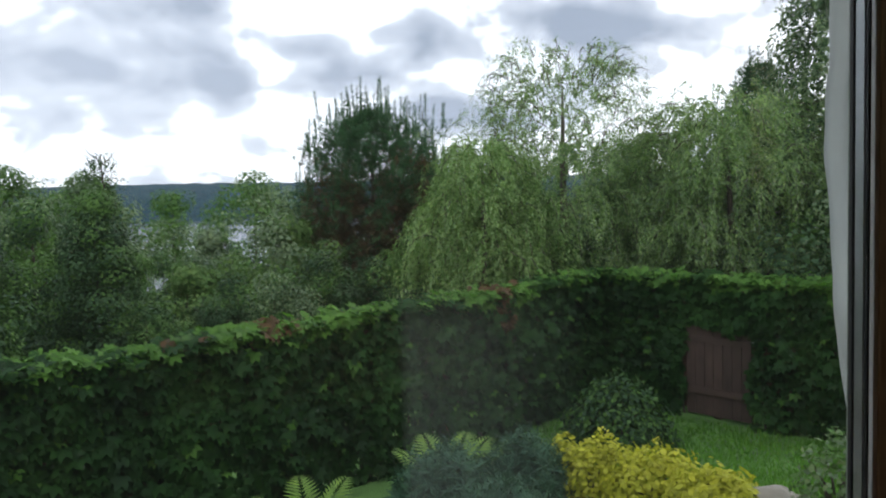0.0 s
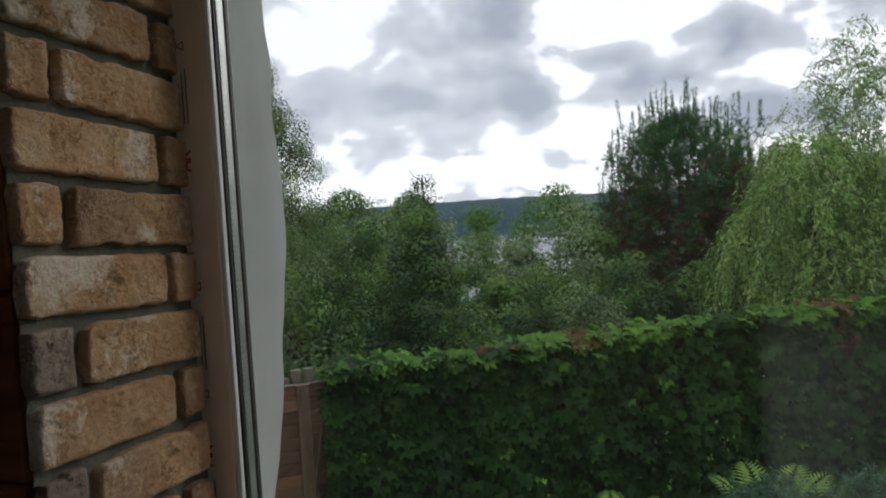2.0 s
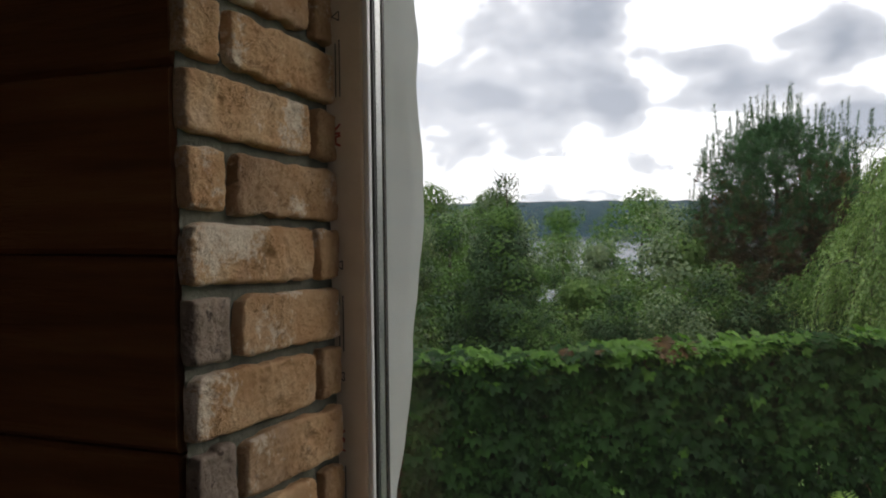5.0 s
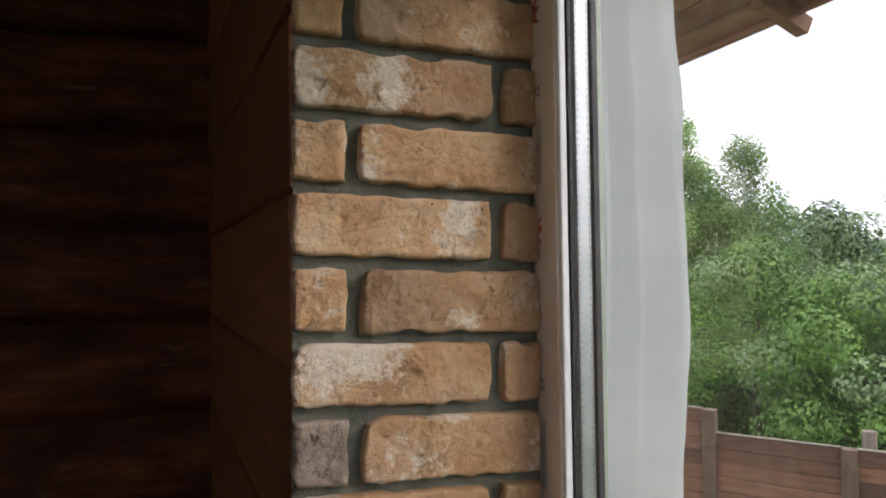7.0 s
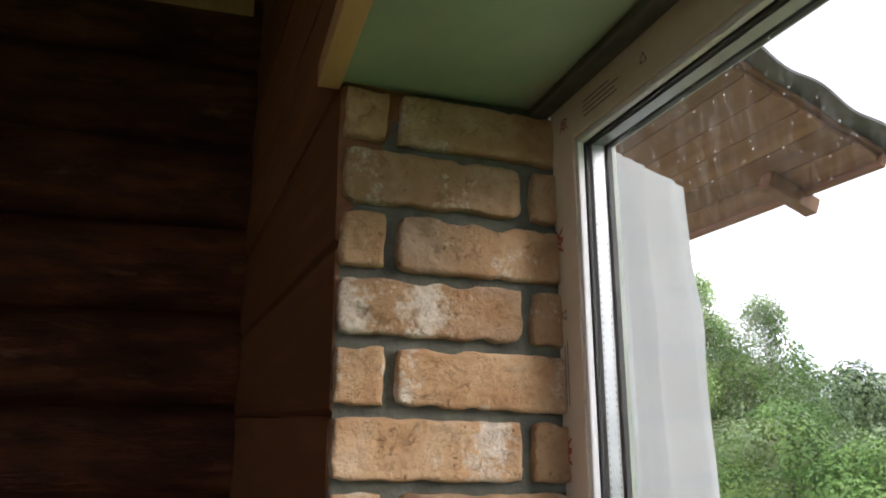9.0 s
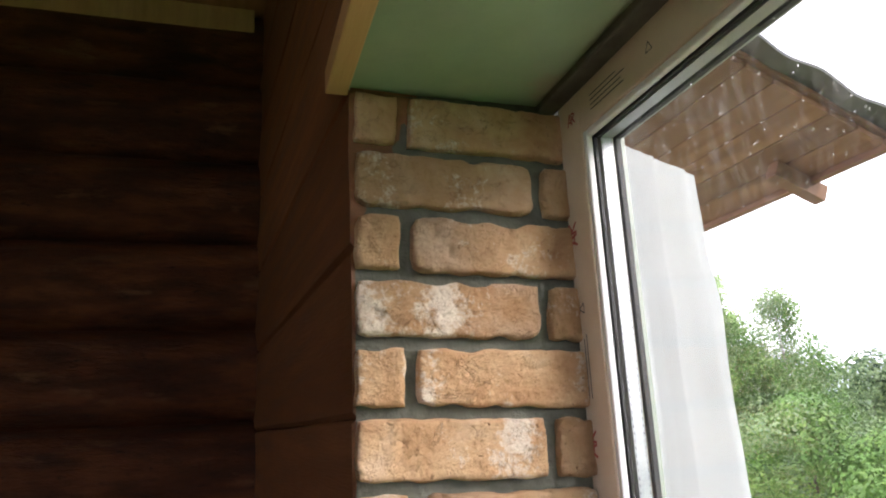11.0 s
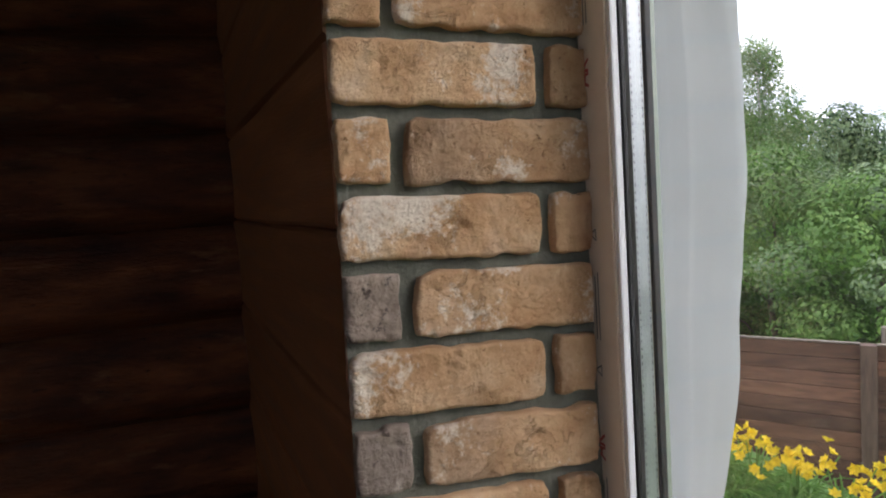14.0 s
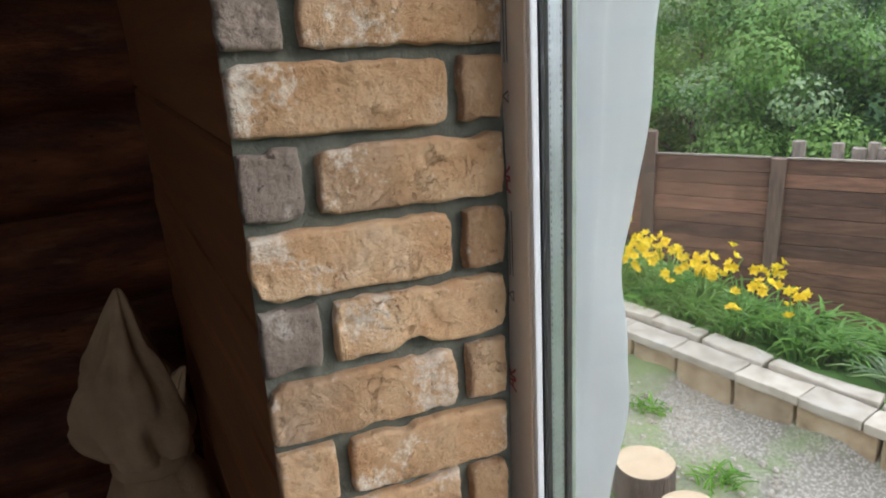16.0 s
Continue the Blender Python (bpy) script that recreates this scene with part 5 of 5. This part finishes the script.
weeping("tall birch with small grey-green hanging leaves", at(-37.5, 15), height(-37.5, 15, 17), 1.5, 800, [LEAF_GREY, LEAF_DARK], BIRCHBARK, 0.09, (0.5, 1.2), bare=0.0)
broadleaf("tall birch with grey-green hanging boughs and a pointed top", at(32.0, 15), height(32.0, 15, 14.6), 2.6, [LEAF_GREY, LEAF_MID, LEAF_DARK], 1050, 46, 0.098, 0.08, bark=BIRCHBARK, profile=lambda q: 0.05 + 0.95 * (1 - q) ** 0.7, clump_r=0.17, droop=1.2, loose=1.5)
broadleaf("young birch with a pointed light green crown", at(50.6, 15), height(50.6, 15, 11.2), 2.7, [LEAF_GREY, LEAF_MID, LEAF_WILLOW], 620, 52, 0.095, 0.1, bark=BIRCHBARK, profile=CONE, clump_r=0.17, droop=0.9, loose=1.6)
broadleaf("young birch with a pointed green crown", at(46.4, 15.5), height(46.4, 15.5, 9.8), 3.0, [LEAF_GREY, LEAF_MID, LEAF_GREY], 680, 52, 0.095, 0.1, bark=BIRCHBARK, profile=CONE, clump_r=0.17, droop=0.9, loose=1.6)
broadleaf("slim birch leaning among the bushes", at(56.5, 15), height(56.5, 15, 9.5), 1.6, [LEAF_GREY, LEAF_MID], 320, 52, 0.095, 0.1, bark=BIRCHBARK, profile=CONE, clump_r=0.17, droop=0.9, loose=1.6)

broadleaf("dense grey-green conical tree below the garden", at(19.0, 13.5), height(19.0, 13.5, 1.3), 0.95, [LEAF_MID, LEAF_DARK, LEAF_DARK], 260, 60, 0.09, 0.05, profile=lambda q: (1 - q) ** 0.55 * (0.6 + 0.4 * min(1, q / 0.3)), clump_r=0.2)
broadleaf("bright green maple bush beyond the fence", at(45.2, 11.5), height(45.2, 11.5, 1.2), 1.6, [LEAF_BRIGHT, LEAF_MID, LEAF_GREY], 170, 105, 0.078, 0.1)
broadleaf("rounded mid-green bush beyond the fence", at(38.5, 11), height(38.5, 11, -0.6), 1.45, [LEAF_MID, LEAF_BRIGHT, LEAF_GREY], 140, 80, 0.095, 0.05)
broadleaf("dark green bushy tree beyond the fence", at(30.5, 11.5), height(30.5, 11.5, -2.0), 1.3, [LEAF_DARK, LEAF_MID], 140, 55, 0.12, 0.05)
broadleaf("bright green young trees below the garden", at(13.0, 15), height(13.0, 15, -4.8), 1.6, [LEAF_BRIGHT, LEAF_MID], 150, 50, 0.14, 0.08)
broadleaf("bright green spreading tree below the garden", at(5.6, 16.5), height(5.6, 16.5, -1.2), 1.5, [LEAF_BRIGHT, LEAF_MID, LEAF_GREY], 160, 50, 0.14, 0.08)
broadleaf("round-headed green tree near the lake", at(11.0, 27), height(11.0, 27, -1.9), 1.2, [LEAF_GREY, LEAF_MID], 130, 45, 0.2, 0.1)
broadleaf("thin pale tree standing over the lake shore", at(13.6, 40), height(13.6, 40, 1.6), 1.1, [LEAF_GREY, LEAF_MID], 60, 40, 0.26, 0.35, clump_r=0.5)
broadleaf("pale green tree on the slope", at(7.6, 34), height(7.6, 34, 2.2), 2.6, [LEAF_GREY, LEAF_MID], 110, 45, 0.24, 0.2, clump_r=0.5)
broadleaf("broad green tree on the slope", at(24.5, 24), height(24.5, 24, 2.7), 2.5, [LEAF_MID, LEAF_GREY], 230, 50, 0.17, 0.1, clump_r=0.4)
broadleaf("broad mid-green tree on the slope", at(19.3, 26.5), height(19.3, 26.5, 2.3), 2.0, [LEAF_MID, LEAF_GREY], 220, 50, 0.19, 0.1, clump_r=0.4)
broadleaf("dark tree beyond the board fence", at(41.5, 18), height(41.5, 18, 3.6), 2.0, [LEAF_GREY, LEAF_DARK], 150, 50, 0.14, 0.1, clump_r=0.35)
dead = thing("bare_tree", "thin tree with a sparse dead top", "tree", at(18.3, 26))
dh = height(18.3, 26, 4.4)
v, f = tube([(0, 0, 0), (0.1, 0, dh * 0.6), (0, 0, dh)], [0.09, 0.05, 0.012], 7)
for k in range(16):
    a, z = k * 2.3, dh * (0.7 + 0.28 * k / 16)
    tube([(0, 0, z), (0.35 * math.cos(a), 0.35 * math.sin(a), z + 0.25), (0.5 * math.cos(a), 0.5 * math.sin(a), z + 0.5)], [0.02, 0.014, 0.006], 5, v, f)
part("trunk", from_arrays("trunk", v, f, [BARK]), None, dead)
part("crown", crown_round(dh, 0.45, dh * 0.7, 26, 12, 0.14, [LEAF_DARK]), None, dead)

# thickets that fill the slope between the larger trees
TEMPLATES = [
    broadleaf("mid-green thicket bush on the slope", at(58, 14), 3.6, 1.6, [LEAF_MID, LEAF_DARK], 110, 48, 0.13, 0.02, group="bushes on the slope", clump_r=0.26),
    broadleaf("grey-green thicket bush on the slope", at(-43, 15), 3.4, 1.5, [LEAF_GREY, LEAF_DARK], 110, 48, 0.12, 0.02, group="bushes on the slope", clump_r=0.32),
    broadleaf("dark thicket bush on the slope", at(63, 16), 3.8, 1.7, [LEAF_DARK, LEAF_DARK, LEAF_MID], 110, 48, 0.13, 0.02, group="bushes on the slope", clump_r=0.26),
]
for az, d, el, k in [(30, 17, 0.4, 0), (26.5, 15, -2.5, 2), (23, 19, 0.3, 0), (18.5, 17, -3.0, 2), (23.0, 22, 0.2, 1), (14.5, 20, -3.4, 0), (16.6, 23, -3.2, 1), (18.6, 24, -2.4, 0), (12.3, 23, -3.4, 1), (9.5, 19, -4.0, 1), (9.2, 13.5, -5.0, 2), (4.5, 21, 0.6, 1),
                     (3.0, 14.5, -3.6, 2), (16, 12.5, -6.8, 2), (27.5, 11.5, -5.5, 2), (33.5, 12.5, -3.0, 1), (36, 18, 1.5, 0), (42, 14.5, -2.5, 1), (49.5, 13, -2.0, 0), (53, 12, -1.0, 0), (55.5, 19, 4.5, 0),
                     (-1.0, 24, -1.5, 2), (2.5, 25, -1.2, 2), (-4.5, 16, -3.0, 2), (-6.5, 15.5, -2.0, 2), (-9, 20, 1.5, 1), (-13, 17, 0.5, 2), (-16, 15, 0.0, 0), (-20.5, 15, 0.0, 0), (-25, 14.5, -1.0, 1), (-27, 17, 2.0, 0), (-34, 15, 2.0, 1),
                     (-34, 17, 6.0, 2), (-38, 13, 1.0, 2), (-41, 12, 3.0, 1), (50, 21, 5.0, 2), (45, 21, 4.0, 0), (39.5, 20, 2.5, 1), (31.5, 24, 1.0, 0), (-1.5, 15, -4.2, 2), (6.5, 12.5, -5.6, 1)]:
    base = TEMPLATES[k]
    h = height(az, d, el)
    sc = h / (3.6, 3.4, 3.8)[k]
    copy_thing(base, pose(*spot(az, d, 0.1), 0, 0, (az * 37 + d * 11) % 360) @ Matrix.Diagonal((sc * 0.95, sc * 0.95, sc, 1)))

# ---- garden plants by the hedge ----
def low_shrub(name, label, m, rx, ry, h, n, size, mats, shape=SPRAY, category="shrub"):
    ob = thing(name, label, category, m)
    d = unit(n)
    d[:, 2] = np.abs(d[:, 2])
    lump = np.array([1 + 0.22 * noise.noise((a[0] * 3, a[1] * 3, a[2] * 3 + h)) for a in d])
    c = d * np.array([rx, ry, h]) * lump[:, None] * rng.uniform(0.72, 1.0, n)[:, None]
    part("foliage", leaves(c, d + unit(n) * 0.6, d * 0.6 + unit(n) + np.array([0, 0, 0.3]), size * rng.uniform(0.6, 1.2, n), shape, mats, rng.integers(0, len(mats), n), "foliage"), None, ob)
    v, f = [], []
    for k in range(9):
        a = k * 0.7
        tube([(0, 0, -0.1), (rx * 0.3 * math.cos(a), ry * 0.3 * math.sin(a), h * 0.4), (rx * 0.7 * math.cos(a), ry * 0.7 * math.sin(a), h * 0.62)], [0.014, 0.01, 0.004], 5, v, f)
    part("stems", from_arrays("stems", v, f, [BARK]), None, ob)
    return ob


def on_ground(x, y, turn=0.0):
    return pose(x, y, ground_z(x, y) - 0.03, 0, 0, turn)


for x, y, r, h in ((1.86, 6.35, 0.36, 0.62), (2.05, 5.85, 0.44, 0.66), (2.3, 5.3, 0.46, 0.6), (2.5, 4.75, 0.40, 0.50)):
    low_shrub("golden_shrub", "clipped low golden-yellow leafed shrub at the lawn's edge", on_ground(x, y), r, r, h, 2600, 0.062, [YELLOWLEAF], OVAL)
low_shrub("juniper", "spreading blue-green juniper beside the golden shrubs", on_ground(1.35, 5.9), 0.42, 0.42, 0.72, 2400, 0.12, [JUNIPER], TUFT)
low_shrub("juniper", "low blue-green juniper under the hedge", on_ground(0.65, 5.7), 0.5, 0.42, 0.68, 2600, 0.12, [JUNIPER], TUFT)
low_shrub("juniper", "flat spreading blue-green juniper in the bed", on_ground(0.95, 5.05), 0.6, 0.45, 0.42, 2600, 0.12, [JUNIPER], TUFT)
low_shrub("round_bush", "dark green rounded bush before the creeper hedge", on_ground(3.25, 8.6), 0.75, 0.7, 0.98, 4200, 0.08, [LEAF_DARK, LEAF_DARK, LEAF_MID], OVAL)
low_shrub("pale_shrub", "pale grey-green shrub at the lawn's far edge", on_ground(5.9, 7.0), 0.4, 0.4, 1.3, 1500, 0.08, [LEAF_GREY], OVAL)
low_shrub("weedy_shrub", "thin weedy green shrub among the boulders", on_ground(3.35, 4.55), 0.34, 0.3, 0.75, 900, 0.06, [LEAF_MID, LEAF_GREY], OVAL)


def fern(label, m, fronds, length):
    ob = thing("fern", label, "fern", m)
    for k in range(fronds):
        a = k * 2 * math.pi / fronds + rng.uniform(-.2, .2)
        cs, ns, us, ss, pts = [], [], [], [], []
        for i in range(22):
            q = i / 21
            p = np.array([math.cos(a) * length * 0.55 * q ** 1.3, math.sin(a) * length * 0.55 * q ** 1.3, length * (0.95 * q - 0.28 * q ** 3)])
            pts.append(p)
            if i > 2:
                for s in (-1, 1):
                    cs.append(p)
                    side = np.array([-math.sin(a) * s, math.cos(a) * s, 0.25])
                    ns.append(np.array([math.cos(a) * -0.5, math.sin(a) * -0.5, 0.8]))
                    us.append(side + np.array([math.cos(a), math.sin(a), 0.4]) * 0.45)
                    ss.append(length * 0.24 * (math.sin(math.pi * min(1, 0.12 + q * 0.88)) ** 0.7 + 0.05))
        me = leaves(cs, ns, us, ss, [[(0, 0, 0), (0.10, 0.3, 0), (0, 1, -0.1), (-0.10, 0.3, 0)]], [FERNLEAF], None, "frond")
        part("frond", me, None, ob)
    return ob


fern("upright light green fern in the bed", on_ground(0.72, 6.05, 20), 7, 0.92)
fern("light green fern at the foot of the creeper hedge", on_ground(-0.42, 4.95, 50), 6, 0.74)


def boulder(label, m, r, seed):
    bm = bmesh.new()
    bmesh.ops.create_icosphere(bm, subdivisions=4, radius=r)
    for v in bm.verts:
        d = v.co.normalized()
        v.co = d * r * (1 + 0.22 * noise.noise(d * 1.6 + Vector((seed, 0, 0))) + 0.06 * noise.noise(d * 5 + Vector((seed, 0, 0))))
        v.co.z *= 0.7
    for f in bm.faces:
        f.smooth = True
    return tagged(part("boulder", bm, STONE, m=m), label, "boulder", group="boulders at the lawn")


boulder("rounded pinkish-grey boulder at the lawn's edge", on_ground(2.85, 4.55), 0.30, 1)
boulder("pale rounded boulder beside the lawn", on_ground(3.15, 4.95), 0.30, 4)
boulder("small tan stone between the junipers", on_ground(1.05, 5.35), 0.2, 9)

# ---- low stone wall, day lilies, chopping blocks ----
wall = thing("garden_wall", "low retaining wall of tan stone with pale flat cap stones", "stone wall")


def stone_mesh(w, d, h, seed, rough=0.012):
    bm = box(0, w, 0, d, 0, h, min(w, d, h) * 0.14)
    bmesh.ops.subdivide_edges(bm, edges=[e for e in bm.edges if e.calc_length() > 0.08], cuts=2, use_grid_fill=True)
    for v in bm.verts:
        v.co += Vector((noise.noise(v.co * 6 + Vector((seed, 0, 0))), noise.noise(v.co * 6 + Vector((0, seed, 0))), noise.noise(v.co * 6 + Vector((0, 0, seed))))) * rough
    return bm


wall.matrix_basis = pose(*WALL_FOOT, 0, 0, 0, WALL_TURN)
x, k = -3.3, 0
while x < 2.9:
    w = rng.uniform(0.24, 0.46)
    part("wall_stone", stone_mesh(w - 0.014, 0.2, 0.31, k * 2.1, 0.016), STONE_FACE, wall, m=pose(x, 0.022, -0.86 + rng.uniform(-.01, .01)))
    x, k = x + w, k + 1
x = -3.3
while x < 2.9:
    w = rng.uniform(0.24, 0.40)
    part("cap_stone", stone_mesh(w - 0.006, 0.175, 0.05, k * 1.3, 0.009), STONE, wall, m=pose(x, 0.0, -0.548, 0, 0, rng.uniform(-1.5, 1.5)))
    x, k = x + w, k + 1
x = -3.3
while x < 2.9:
    w = rng.uniform(0.25, 0.62)
    part("cap_stone", stone_mesh(w - 0.03, rng.uniform(0.09, 0.13), rng.uniform(0.06, 0.085), k * 1.9, 0.02), STONE, wall, m=pose(x, 0.19 + rng.uniform(-.008, .02), -0.545, 0, 0, rng.uniform(-4, 4)))
    x, k = x + w, k + 1


def behind_wall(u, v):
    """A place u metres along the low wall and v behind its front."""
    return WALL_FOOT[0] + 0.9736 * u - 0.2284 * v, WALL_FOOT[1] + 0.2284 * u + 0.9736 * v


def blade_tuft(m, n, h, mat, name, label, category, width=0.03, spread=0.5, flowers=0, group=""):
    ob = thing(name, label, category, m, group)
    verts, faces = [], []
    for k in range(n):
        a = rng.uniform(0, 2 * math.pi)
        ln, sp = h * rng.uniform(0.6, 1.1), spread * rng.uniform(0.3, 1.0)
        bx, by = rng.normal() * 0.05, rng.normal() * 0.05
        side = np.array([-math.sin(a), math.cos(a), 0])
        prev = None
        for i in range(6):
            q = i / 5
            c = np.array([bx + math.cos(a) * sp * q ** 1.6, by + math.sin(a) * sp * q ** 1.6, ln * (q - 0.42 * q ** 3)])
            wd = width * (1 - q ** 2) * 0.5 + 0.001
            b = len(verts)
            verts += [c - side * wd + np.array([0, 0, 0.006]), c, c + side * wd + np.array([0, 0, 0.006])]
            if prev is not None:
                faces += [(prev, prev + 1, b + 1, b), (prev + 1, prev + 2, b + 2, b + 1)]
            prev = b
    part("leaf_blades", from_arrays("leaf_blades", verts, faces, [mat]), None, ob)
    for k in range(flowers):
        a, sp = rng.uniform(0, 2 * math.pi), rng.uniform(0.02, 0.24)
        top = np.array([math.cos(a) * sp, math.sin(a) * sp, h * rng.uniform(0.85, 1.2)])
        v, f = tube([(0, 0, 0), top * np.array([0.5, 0.5, 0.55]), top], [0.006, 0.005, 0.004], 5)
        stem = part("flower_stem", from_arrays("flower_stem", v, f, [LILYLEAF]), None, ob)
        cs, ns, us, ss = [], [], [], []
        for _ in range(rng.integers(2, 5)):
            c = top + rng.normal(size=3) * np.array([0.045, 0.045, 0.035])
            ax = unit(1)[0] * 0.8 + np.array([0.1, -0.5, 0.6])
            ax /= np.linalg.norm(ax)
            e = np.cross(ax, [0.3, 0.9, 0.1])
            e /= np.linalg.norm(e)
            g = np.cross(ax, e)
            for j in range(6):
                w = j * math.pi / 3
                d = math.cos(w) * e + math.sin(w) * g
                cs.append(c)
                us.append(d * 0.7 + ax * 0.75)
                ns.append(ax * 0.7 - d * 0.75)
                ss.append(0.046)
        part("flower", leaves(cs, ns, us, ss, [[(0, 0, 0), (0.34, 0.55, 0.05), (0.0, 1.0, -0.22), (-0.34, 0.55, 0.05)]], [PETAL], None, "flower"), None, stem, "yellow lily blossom")
    return ob


LILY = "clump of yellow day lilies with arching grassy leaves"
for u, v, n in ((-1.25, 0.62, 4), (-1.0, 0.85, 3), (-0.85, 0.55, 5), (-0.62, 0.80, 5), (-0.55, 0.52, 4), (-0.30, 0.75, 4), (-0.22, 0.50, 5), (0.02, 0.72, 5), (0.08, 0.50, 5), (0.32, 0.68, 4), (0.40, 0.48, 3), (0.64, 0.62, 2), (0.80, 0.5, 1)):
    x, y = behind_wall(u, v)
    blade_tuft(on_ground(x, y, x * 90), 62, 0.37, LILYLEAF, "day_lily", LILY, "flower", 0.020, 0.32, n, "day lilies in the raised bed")
for u, v in ((0.72, 0.78), (0.98, 0.60), (1.18, 0.80), (1.32, 0.52), (1.52, 0.72), (1.70, 0.52), (1.9, 0.75), (2.1, 0.55), (-1.55, 0.6), (-1.9, 0.75)):
    x, y = behind_wall(u, v)
    blade_tuft(on_ground(x, y, x * 70), 60, 0.34, LILYLEAF if u < 1.25 else LEAF_GREY, "strap_plant", "dense clump of strap-leaved green plants in the bed", "plant", 0.034, 0.34, 0, "leafy clumps in the raised bed")
for x, y in ((-2.1, 2.72), (-1.62, 2.55), (-2.55, 2.35), (-2.75, 2.85), (-1.3, 2.8), (-3.2, 2.7), (-2.3, 2.1)):
    blade_tuft(on_ground(x, y, x * 50), 40, 0.13, GRASS, "weed_tuft", "small tuft of grass in the stony yard", "grass", 0.012, 0.12, 0, "weeds in the yard")


def chopping_block(label, m, r, h, seed):
    ob = thing("chopping_block", label, "log", m)
    n = 32
    rim = [r * (1 + 0.05 * noise.noise((math.cos(2 * math.pi * k / n) * 1.5, math.sin(2 * math.pi * k / n) * 1.5, seed))) for k in range(n)]
    verts, faces = [], []
    for z, s in ((-0.05, 1.04), (h * 0.5, 1.0), (h - 0.012, 0.99), (h - 0.004, 0.965)):
        verts += [(rim[k] * s * math.cos(2 * math.pi * k / n), rim[k] * s * math.sin(2 * math.pi * k / n), z) for k in range(n)]
    for i in range(3):
        faces += [(i * n + k, i * n + (k + 1) % n, (i + 1) * n + (k + 1) % n, (i + 1) * n + k) for k in range(n)]
    part("bark", from_arrays("bark", verts, faces, [BARK]), None, ob)
    top = [(rim[k] * 0.962 * math.cos(2 * math.pi * k / n), rim[k] * 0.962 * math.sin(2 * math.pi * k / n), h - 0.003) for k in range(n)]
    part("cut_face", from_arrays("cut_face", top, [tuple(range(n))], [CUTWOOD]), None, ob, "pale freshly cut end grain")
    return ob


chopping_block("upright sawn log with a pale cut top in the yard", on_ground(-2.21, 2.36), 0.135, 0.20, 1)
chopping_block("shorter upright sawn log with a pale cut top", on_ground(-1.90, 2.34), 0.13, 0.17, 5)

# lawn grass and pebbles
n = 26000
gx, gy = rng.uniform(1.8, 8.5, n), rng.uniform(2.2, 11.0, n)
inside = (gy < 10.6 - 1.33 * (gx - 3.9)) & (gy < 6.8 + 0.75 * (gx + 1.29)) & (gx > 2.9 - 0.2 * (gy - 5))
gx, gy = gx[inside], gy[inside]
c = np.stack([gx, gy, [ground_z(a, b) - 0.01 for a, b in zip(gx, gy)]], 1)
ob = part("lawn_grass", leaves(c, unit(len(gx)) * np.array([1, 1, 0.2]) + 1e-3, np.array([0, 0, 1.0]) + unit(len(gx)) * 0.5, rng.uniform(0.05, 0.10, len(gx)), [[(0.1, 0, 0), (0.05, 0.6, 0), (0, 1, 0.1), (-0.1, 0, 0)], [(0.3, 0, 0.1), (0.3, 0.6, 0.1), (0.4, 0.9, 0.2), (0.15, 0, 0.1)]], [GRASS], None, "lawn_grass"), None)
tagged(ob, "short mown green lawn grass", "grass", kind="stuff")
pv, pf = [], []
for k in range(1500):
    x, y = rng.uniform(-4.2, -0.6), rng.uniform(1.3, 3.0)
    if y < 2.75 and rng.uniform() < 0.35:
        continue
    r = rng.uniform(0.008, 0.024)
    z, b, a0 = ground_z(x, y) + 0.005, len(pv), rng.uniform(0, 6)
    pv += [(x + r * math.cos(a0 + j * 1.257) * rng.uniform(.7, 1.1), y + r * math.sin(a0 + j * 1.257) * rng.uniform(.7, 1.1), z) for j in range(5)] + [(x + r * 0.5 * math.cos(a0 + j * 1.257), y + r * 0.5 * math.sin(a0 + j * 1.257), z + r * 0.6) for j in range(5)]
    pf += [(b + j, b + (j + 1) % 5, b + 5 + (j + 1) % 5, b + 5 + j) for j in range(5)] + [tuple(b + 5 + j for j in range(5))]
tagged(part("gravel", from_arrays("gravel", pv, pf, [STONE]), None), "scattered pale pebbles on the yard soil", "gravel", kind="stuff")
